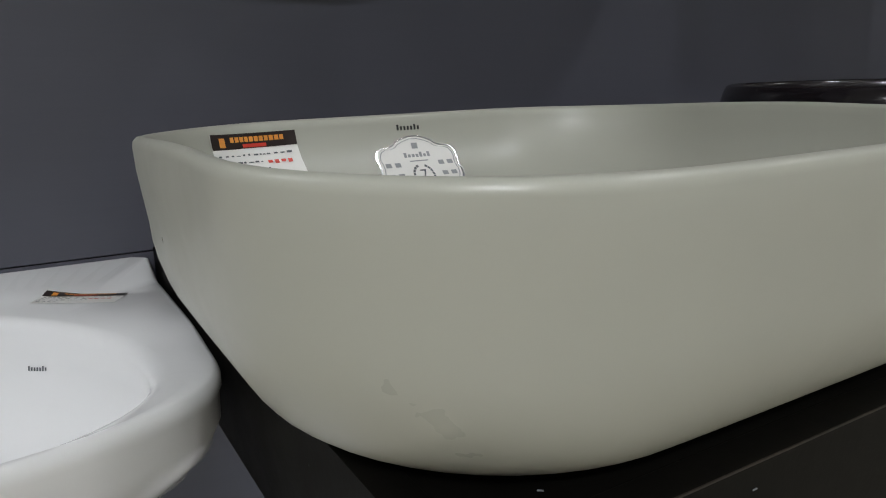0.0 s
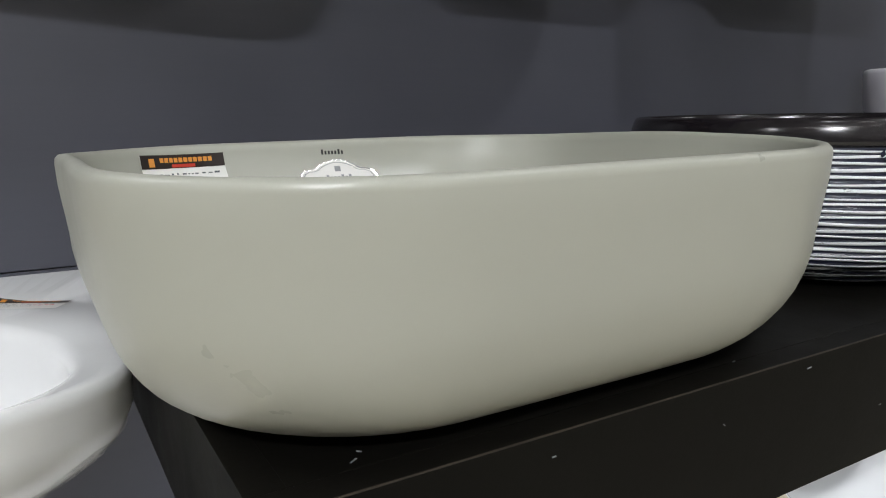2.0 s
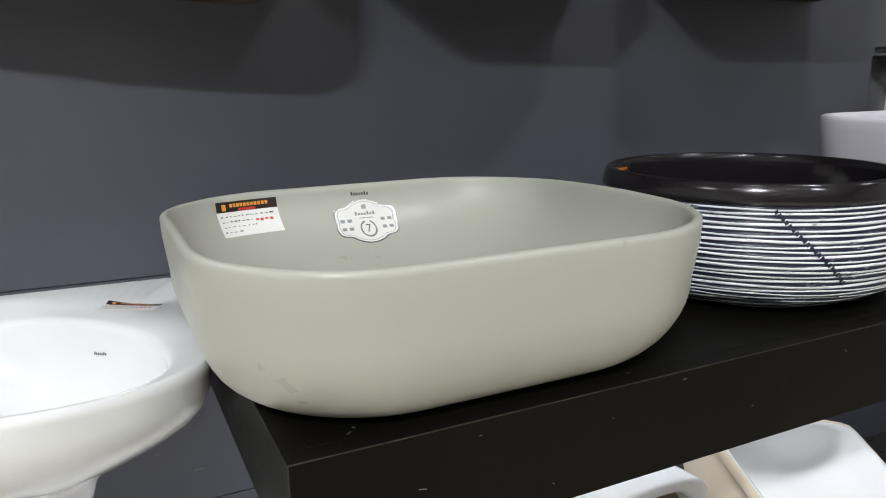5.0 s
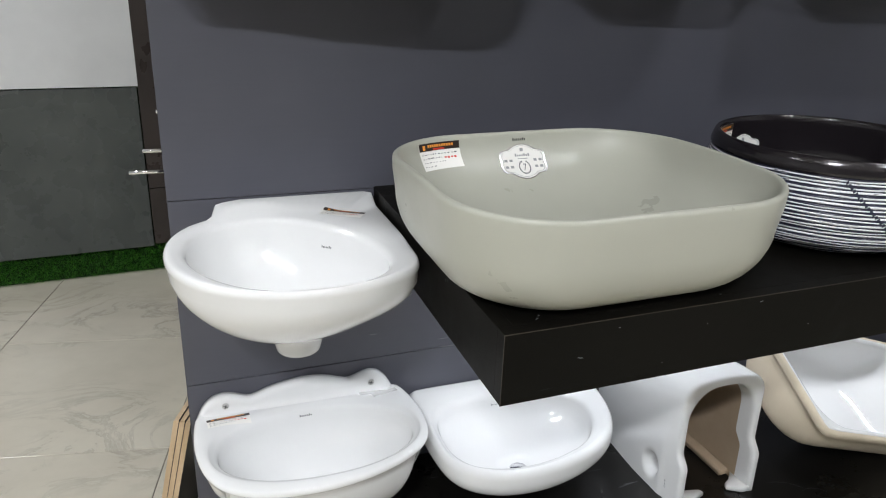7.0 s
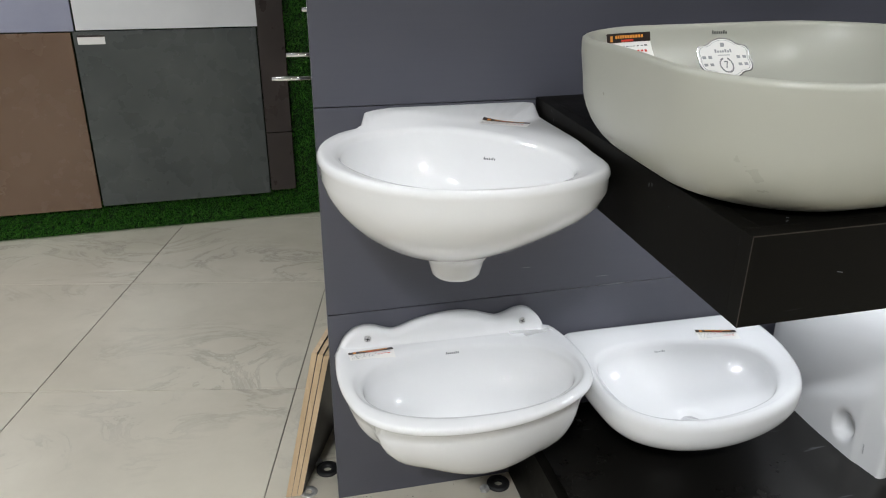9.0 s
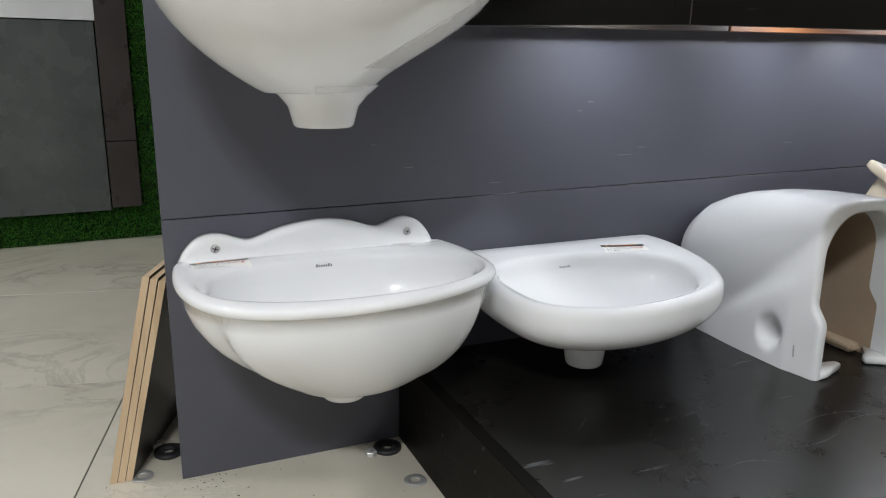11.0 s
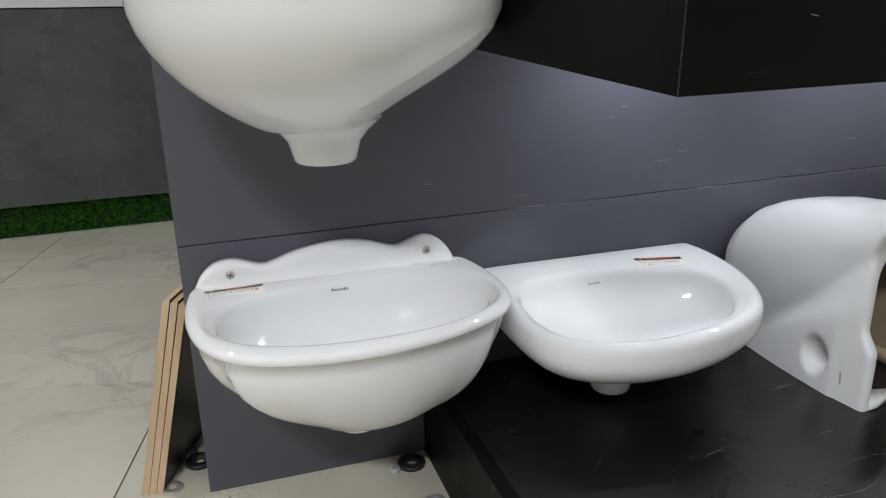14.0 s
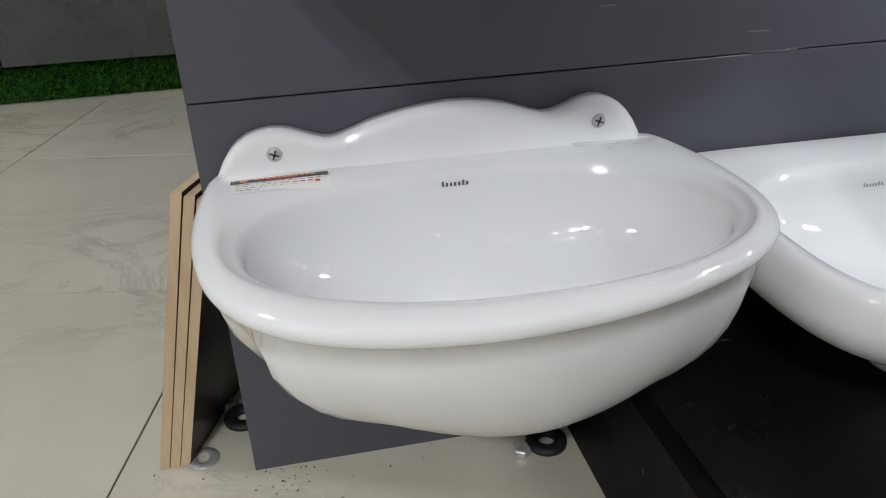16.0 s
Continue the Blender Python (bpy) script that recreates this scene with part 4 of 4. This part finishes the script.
DIMPLE = Vector((XC - HALF, -0.235, PZ + 0.050))
bm.faces.ensure_lookup_table()
near = [f for f in bm.faces if abs(f.calc_center_median().x - DIMPLE.x) < 0.008 and abs(f.calc_center_median().y - DIMPLE.y) < 0.045 and f.calc_center_median().z < PZ + 0.10]
bmesh.ops.subdivide_edges(bm, edges=list({e for f in near for e in f.edges if abs(e.verts[0].co.y - e.verts[1].co.y) > 0.006}), cuts=4, use_grid_fill=True)
for v in bm.verts:
    if -0.292 < v.co.y < -0.02 and abs(abs(v.co.x - XC) - HALF) < 0.012:
        # the lower front of each side swells past a slanting crease
        crease = PZ + 0.02 + 0.155 * (-v.co.y - 0.05) / 0.24
        v.co.x += math.copysign(0.007 * smooth(0.0, 0.035, crease - v.co.z) * smooth(0.05, 0.20, -v.co.y) * smooth(0.292, 0.262, -v.co.y), v.co.x - XC)
    if abs(v.co.x - DIMPLE.x) < 0.012:
        d = math.hypot((v.co.y - DIMPLE.y) / 0.027, (v.co.z - DIMPLE.z) / 0.030)
        v.co.x += 0.015 * (1 - smooth(0.45, 1.0, d))
bmesh.ops.recalc_face_normals(bm, faces=bm.faces[:])
part("glazed_shell", bm, WHITE, ped)
inside = [(shift_y(0.0375), arch(XC, 0.0750, FOOT, 0.3795, 0.056, 0.010)), (-0.20, arch(XC, 0.078, FOOT, 0.380, 0.055, 0.010)), (-0.12, arch(XC, 0.078, FOOT, 0.368, 0.060, 0.010)),
          (-0.05, arch(XC, 0.068, FOOT, 0.335, 0.06, 0.010)), (-0.028, arch(XC, 0.055, FOOT, 0.300, 0.05, 0.010)), (-0.022, arch(XC, 0.03, FOOT, 0.24, 0.03))]
part("raw_inside", shell(inside), RAW, ped, "brown unglazed inside")
for side, tip in ((1, 0.056), (-1, 0.036)):
    x0 = XC - side * 0.0745
    foot = bmesh.new()
    rows = []
    for z, g in ((PZ + 0.0008, 0.002), (PZ + 0.003, 0.0), (PZ + 0.010, 0.0), (PZ + 0.013, 0.003)):
        rows.append([foot.verts.new((x0 + side * u, v, z)) for u, v in ((-0.006, -0.320 + g), (0.010, -0.319 + g), (tip - g, -0.303 + g), (tip - 0.004 - g, -0.292 - g), (0.018, -0.285 - g), (-0.006, -0.262))])
    for a, b in zip(rows, rows[1:]):
        for k in range(6):
            foot.faces.new((a[k], a[(k + 1) % 6], b[(k + 1) % 6], b[k]))
    foot.faces.new(rows[0])
    foot.faces.new(rows[-1])
    bmesh.ops.recalc_face_normals(foot, faces=foot.faces[:])
    part("foot", foot, WHITE, ped)
    xa, xb = sorted((x0 - side * 0.004, x0 + side * 0.020))
    lip_rng = random.Random(31 + side)
    lip = box(xa, xb, -0.262, -0.12, PZ + 0.0008, PZ + 0.014, 0.005, 3)
    for v in lip.verts:
        v.co += Vector((lip_rng.uniform(-0.003, 0.003), lip_rng.uniform(-0.004, 0.004), lip_rng.uniform(0.0, 0.003)))
    part("clay_lip", lip, RAW, ped)
part("maker_mark", shift(bars([(-0.009 + 0.0026 * k, -0.0075 + 0.0026 * k, -0.0015, 0.0015) for k in range(7)]), facing((XC - HALF - 0.0045, -0.282, PZ + 0.035), (-1, 0, 0), (0, 0, 1), 86)), PALE_INK, ped)


def inset_basin(name, label, K, U, V, lu, lv, depth, outside, rim_w, thick, slide=0.0, bare=0.0):
    """A rectangular drop-in basin lying tilted: K its low front corner, U and V the rim's directions."""
    u, v = Vector(U).normalized(), Vector(V)
    v = (v - u * v.dot(u)).normalized()
    n = u.cross(v)
    m = Matrix((u, v, n)).transposed().to_4x4()
    m.translation = Vector(K)
    it = thing(name, K, label, "wash basin")
    cx, cy = lu / 2, lv / 2
    o = rounded(cx, cy, lu / 2, lv / 2, 0.022)
    bowl_in = rounded(cx, cy, lu / 2 - rim_w, lv / 2 - rim_w, 0.055)
    bx = cx - slide
    bowl_bot = rounded(bx, cy, lu / 2 - rim_w - 0.10, lv / 2 - rim_w - 0.075, 0.045)
    body_top = rounded(cx, cy, lu / 2 - rim_w + 0.012, lv / 2 - rim_w + 0.012, 0.06)
    body_bot = rounded(bx, cy, lu / 2 - rim_w - 0.085, lv / 2 - rim_w - 0.06, 0.045)
    outer = []
    for k in range(9):
        a = k / 8 * math.pi / 2
        outer.append(lift(blend(body_bot, body_top, math.sin(a) ** 0.9), -depth + (depth - thick) * (1 - math.cos(a))))
    for off, z in ((0.004, -thick), (0.0, -thick + 0.003), (0.0, -0.004), (0.0012, -0.0012)):
        outer.append(lift(inset(o, off), z))
    if bare:
        outer += [lift(inset(o, 0.004), 0.0), lift(inset(o, bare), 0.0)]
    ob = loft(outer, True, False)
    ob.transform(m)
    for v in ob.verts:
        v.co.z = max(v.co.z, PZ + 0.0008)
    clay = part("outer_shell", ob, outside, it)
    top = []
    for off, z in ((bare, 0.0), (bare + 0.0006, 0.0006), (bare + 0.002, 0.0008)) if bare else ((0.0012, -0.0012), (0.004, 0.0), (0.010, 0.0)):
        top.append(lift(inset(o, off), z))
    for off, z in ((-0.008, 0.0), (-0.003, -0.0015), (0.0, -0.006)):
        top.append(lift(inset(bowl_in, off), z))
    for k in range(1, 9):
        a = k / 8 * math.pi / 2
        top.append(lift(blend(bowl_in, bowl_bot, 1 - math.cos(a)), -0.006 - (depth - 0.022) * math.sin(a)))
    tb_ = loft(top, False, True)
    tb_.transform(m)
    for v in tb_.verts:
        v.co.z = max(v.co.z, PZ + 0.007)
    glaze = part("glazed_bowl", tb_, WHITE, it)
    return it, m, glaze


undermount, um, ug = inset_basin("undercounter_basin", "rectangular under-counter basin with bare clay outside, lying tilted on the platform",
                                 (1.110, -0.398, 0.310), (0.48, 0.015, -0.158), (0.034, 0.26, 0.13), 0.505, 0.292, 0.114, BISQUE, 0.022, 0.016, 0.075, 0.009)
maker_mark(undermount, tree_of(ug), um @ facing((0.16, 0.272, -0.03), (0, -1, 0.6), (0, 0, 1)), 0.022, 0.005)
sink, sm, sg = inset_basin("drop_in_basin", "white glazed rectangular basin with tap holes, tilted on the black platform",
                           (1.79, -0.455, 0.222), (1.0, 0.0, 0.025), (0.0, 0.92, 0.39), 0.60, 0.385, 0.075, WHITE, 0.055, 0.02)
foot = sm @ Vector((0.30, 0.1925, -0.072))
part("drain_spout", shift(cylinder(0.030, 0.036, PZ + 0.0005, foot.z, 28, 0.003), Matrix.Translation((foot.x, foot.y, 0))), WHITE, sink)
for bx in (0.20, 0.30):
    hole = part("tap_hole", shift(cylinder(0.014, 0.014, -0.0005, 0.0008, 20, 0.0003), sm @ Matrix.Translation((bx, 0.352, 0.0))), INK, sink, "dark tap hole")
part("overflow_ring", shift(cylinder(0.016, 0.014, -0.002, 0.004, 20, 0.001), sm @ pose(0.30, 0.322, -0.035, 70)), CHROME, sink, "chrome overflow ring")

# ---- cabinets hung above the shelf ----
def prism(points, y0, y1, bevel=0.002):
    """An upright outline in x and z, carried from y0 to y1."""
    mid = sum((Vector(p) for p in points), Vector((0, 0))) / len(points)
    rings = []
    for y, k in ((y0, bevel), (y0 + bevel, 0.0), (y1 - bevel, 0.0), (y1, bevel)):
        ring = []
        for p in points:
            d = Vector(p) - mid
            q = mid + d * (1 - k / max(d.length, 1e-6))
            ring.append(Vector((q.x, y, q.y)))
        rings.append(ring)
    return loft(rings)


def wall_cabinet(points, y):
    """A shallow wall-hung cabinet: brown carcass behind a black front of the same outline."""
    low = min(points, key=lambda p: p[1])
    it = thing("wall_cabinet", (low[0], 0, low[1]), "shallow wall-hung cabinet with brown wooden underside and black front", "cabinet", "wall-hung cabinets")
    part("carcass", prism(points, y + 0.0192, -0.001), BROWN_WOOD, it, smooth=False)
    part("front", prism(points, y, y + 0.019), BLACK, it, smooth=False)
    return it


def corner(cx, cz, r, a0):
    return [(cx + r * math.cos(radians(a0 + 10 * k)), cz + r * math.sin(radians(a0 + 10 * k))) for k in range(10)]


wall_cabinet([(-0.06, 1.60), (-0.06, 1.22), (0.012, 1.121), (0.10, 1.113), (0.20, 1.098), (0.32, 1.088), (0.43, 1.084)] + corner(0.450, 1.154, 0.07, 270) + [(0.520, 1.60)], -0.19)
wall_cabinet([(0.525, 1.60), (0.525, 1.225), (0.675, 1.126), (0.93, 1.122), (1.01, 1.19), (1.01, 1.60)], -0.19)
wall_cabinet([(1.15, 1.60), (1.15, 1.135), (1.56, 1.135), (1.56, 1.60)], -0.19)

# ---- behind the partition ----
# leaning offcut boards
stack = thing("leaning_boards", (-0.08, 0.1, 0), "three dark-faced boards with pale wood edges leaning on the partition end", "board")
for k in range(3):
    x_low, x_top, h, dep = -0.0965 + 0.0102 * k, -0.0295 + 0.0102 * k, 0.300 - 0.004 * k, 0.235
    bm = bmesh.new()
    vs = [bm.verts.new(p) for p in ((x_low, 0.024, 0.0005), (x_low + 0.0095, 0.024, 0.0005), (x_top + 0.0095, 0.024, h), (x_top, 0.024, h),
                                    (x_low + 0.09, 0.024 + dep, 0.0005), (x_low + 0.0995, 0.024 + dep, 0.0005), (x_top + 0.0995, 0.024 + dep, h), (x_top + 0.09, 0.024 + dep, h))]
    for f, mat in (((0, 1, 2, 3), 0), ((7, 6, 5, 4), 0), ((3, 2, 6, 7), 0), ((0, 4, 5, 1), 0), ((1, 5, 6, 2), 1), ((0, 3, 7, 4), 1)):
        bm.faces.new([vs[i] for i in f]).material_index = mat
    part("board", bm, [PALE_WOOD, DARK_FACE], stack, smooth=False)

# chrome rods behind the partition edge
for x, y, z in ((-0.057, 0.080, 0.760), (-0.032, 0.085, 0.795), (-0.004, 0.080, 0.862)):
    rod = thing("towel_rod", (x, y, z), "thin chrome rod fixed behind the grey partition", "rod", "chrome rods")
    part("bar", tube([(x, y, z), (x + 0.03, y, z), (0.10, y, z - 0.001)], 0.0032), CHROME, rod)
    part("mount", box(0.092, 0.108, 0.0605, y + 0.006, z - 0.012, z + 0.010, 0.001), STEEL, rod)

# tile display wall with turf
DY = 1.655
display = thing("tile_display", (-0.8, DY, 0), "large stone tiles mounted on a turf-covered display wall", "display")
for label, mat, x0, x1, z0, z1 in (("brown stone tile", BROWN_TILE, -1.30, -0.690, 0.098, 0.703), ("dark slate tile", SLATE, -0.684, -0.098, 0.104, 0.705),
                                   ("lilac grey glossy tile", LILAC_TILE, -1.30, -0.678, 0.707, 1.32), ("pale grey glossy tile", PALE_TILE, -0.672, -0.092, 0.709, 1.32),
                                   ("umber stone tile", UMBER_TILE, -0.094, -0.002, 0.112, 0.33), ("umber stone tile", UMBER_TILE, -0.094, -0.002, 0.333, 1.32),
                                   ("brown stone tile", BROWN_TILE, -1.92, -1.304, 0.098, 0.703), ("lilac grey glossy tile", LILAC_TILE, -1.92, -1.304, 0.707, 1.32)):
    part("display_tile", box(x0, x1, DY - 0.030, DY - 0.018, z0, z1, 0.0012, 1), mat, display, label, smooth=False)
card = part("tile_tag", box(-0.672, -0.588, DY - 0.0315, DY - 0.0305, 0.664, 0.694), PAPER, display, "white tag with a dark band", smooth=False)
part("band", box(-0.672, -0.588, DY - 0.0322, DY - 0.0316, 0.688, 0.694), BAND, card, smooth=False)
part("backing", box(-3.0, 0.5, DY, DY + 0.03, 0.0, 1.5), plain("turf backing", (0.012, 0.035, 0.008), 0.9).mat, display, smooth=False)

g = np.random.default_rng(7)


def turf_blades(count, x0, x1, z0, z1):
    x, z = g.uniform(x0, x1, count), g.uniform(z0, z1, count)
    lean_x, lean_z, out_y = g.normal(0, 0.006, count), g.normal(0.004, 0.006, count), g.uniform(0.012, 0.026, count)
    w = g.uniform(0.0010, 0.0018, count)
    base = np.stack([x, np.full(count, DY - 0.001), z], 1)
    side = np.stack([w, np.zeros(count), g.uniform(-0.001, 0.001, count)], 1)
    tip = base + np.stack([lean_x, -out_y, lean_z], 1)
    tip[:, 2] = np.maximum(tip[:, 2], 0.002)
    return np.stack([base - side, base + side, tip], 1).reshape(-1, 3)


co = np.concatenate([turf_blades(26000, -2.0, 0.30, 0.002, 0.118), turf_blades(16000, 0.0, 0.22, 0.118, 1.0)])
data = bpy.data.meshes.new("turf")
data.from_pydata(co.tolist(), [], np.arange(len(co)).reshape(-1, 3).tolist())
data.materials.append(TURF)
turf = new("turf", data)
tagged(turf, "bright green artificial turf covering the display wall foot", "turf", kind="stuff")

# the display wall stands a little askew to the partition
ASKEW = Matrix.Translation((0, DY, 0)) @ Matrix.Rotation(radians(3.5), 4, "Z") @ Matrix.Translation((0, -DY, 0))
for ob in (display, turf):
    ob.matrix_basis = ASKEW @ ob.matrix_basis

# ---- loose hardware on the floor ----
def washer(name, x, y, r, hole, h, mat, label):
    it = thing(name, (x, y, 0), label, "washer", "washers on the floor")
    rs = []
    for rr, z in ((hole, 0.0003), (r - 0.0006, 0.0003), (r, h * 0.4), (r - 0.0006, h), (hole + 0.0006, h), (hole, h * 0.6), (hole, 0.0003)):
        rs.append([Vector((x + rr * math.cos(2 * math.pi * i / 32), y + rr * math.sin(2 * math.pi * i / 32), z)) for i in range(32)])
    part("ring", loft(rs, False, False), mat, it)
    return it


def hex_nut(x, y, turn):
    it = thing("hex_nut", (x, y, 0), "small zinc hex nut lying on the tile floor", "nut", "nuts on the floor")
    rs = []
    for rr, z, six in ((0.0032, 0.0004, 0), (0.0072, 0.0004, 1), (0.0080, 0.0015, 1), (0.0080, 0.0078, 1), (0.0072, 0.0088, 1), (0.0032, 0.0088, 0), (0.0030, 0.0004, 0)):
        ring = []
        for i in range(24):
            a = 2 * math.pi * i / 24
            k = 1.0 / max(math.cos(((a + math.pi / 6) % (math.pi / 3)) - math.pi / 6), 0.5) if six else 1.0
            ring.append(Vector((x + rr * k * math.cos(a + turn), y + rr * k * math.sin(a + turn), z)))
        rs.append(ring)
    part("hexagon", loft(rs, False, False), STEEL, it, smooth=False)


washer("rubber_washer", -0.014, 0.085, 0.022, 0.008, 0.006, RUBBER, "thick black rubber washer on the tile floor")
washer("rubber_washer", 0.300, -0.030, 0.022, 0.008, 0.006, RUBBER, "thick black rubber washer on the tile floor")
washer("steel_washer", -0.054, 0.030, 0.0165, 0.0062, 0.0018, STEEL, "flat zinc washer on the tile floor")
washer("steel_washer", 0.308, -0.130, 0.0165, 0.0062, 0.0018, STEEL, "flat zinc washer on the tile floor")
hex_nut(-0.032, 0.110, 0.3)
hex_nut(0.270, -0.040, 0.1)
rng = random.Random(9)
grit = bmesh.new()
for _ in range(90):
    x, y, s = rng.uniform(-0.15, 0.32), rng.uniform(-0.30, 0.06), rng.uniform(0.0004, 0.0016)
    if rng.random() < 0.55:
        x, y = rng.gauss(0.02, 0.03), rng.gauss(-0.02, 0.012)
    if y > -0.002 and x > -0.002:
        y = -0.004
    a = rng.uniform(0, 6.3)
    c_, s_ = math.cos(a), math.sin(a)
    vs = [grit.verts.new((x + (px * c_ - py * s_) * s, y + (px * s_ + py * c_) * s, 0.0003 + pz * s)) for px, py, pz in ((-1.6, -0.5, 0), (1.6, -0.4, 0), (0, 0.8, 0), (0.2, 0, 0.7))]
    for f in ((0, 1, 3), (1, 2, 3), (2, 0, 3)):
        grit.faces.new([vs[i] for i in f])
dirt = mesh_object("floor_grit", grit, DARK_FACE, False)
tagged(dirt, "scattered dark grit and splinters on the tile floor", "grit", kind="stuff")

# ---- floor tiles ----
S = 0.6
ANG = radians(-11.5)
bm = box(-S / 2 + 0.0011, S / 2 - 0.0011, -S / 2 + 0.0011, S / 2 - 0.0011, -0.0028, 0.0, 0.0006, 1)
tile_data = bpy.data.meshes.new("floor_tile")
bm.to_mesh(tile_data)
bm.free()
tile_data.materials.append(TILE)
ORIGIN = Vector((-0.650, 0.515))
for i in range(-9, 13):
    for j in range(-20, 7):
        c = ORIGIN + Matrix.Rotation(ANG, 2) @ Vector(((i + 0.5) * S, (j + 0.5) * S))
        if X0 - 0.3 < c.x < X1 + 0.3 and Y0 - 0.3 < c.y < Y1 + 0.3:
            t = new("floor_tile", tile_data)
            t.matrix_world = Matrix.Translation((c.x, c.y, 0)) @ Matrix.Rotation(ANG, 4, "Z")
            t.parent = floor
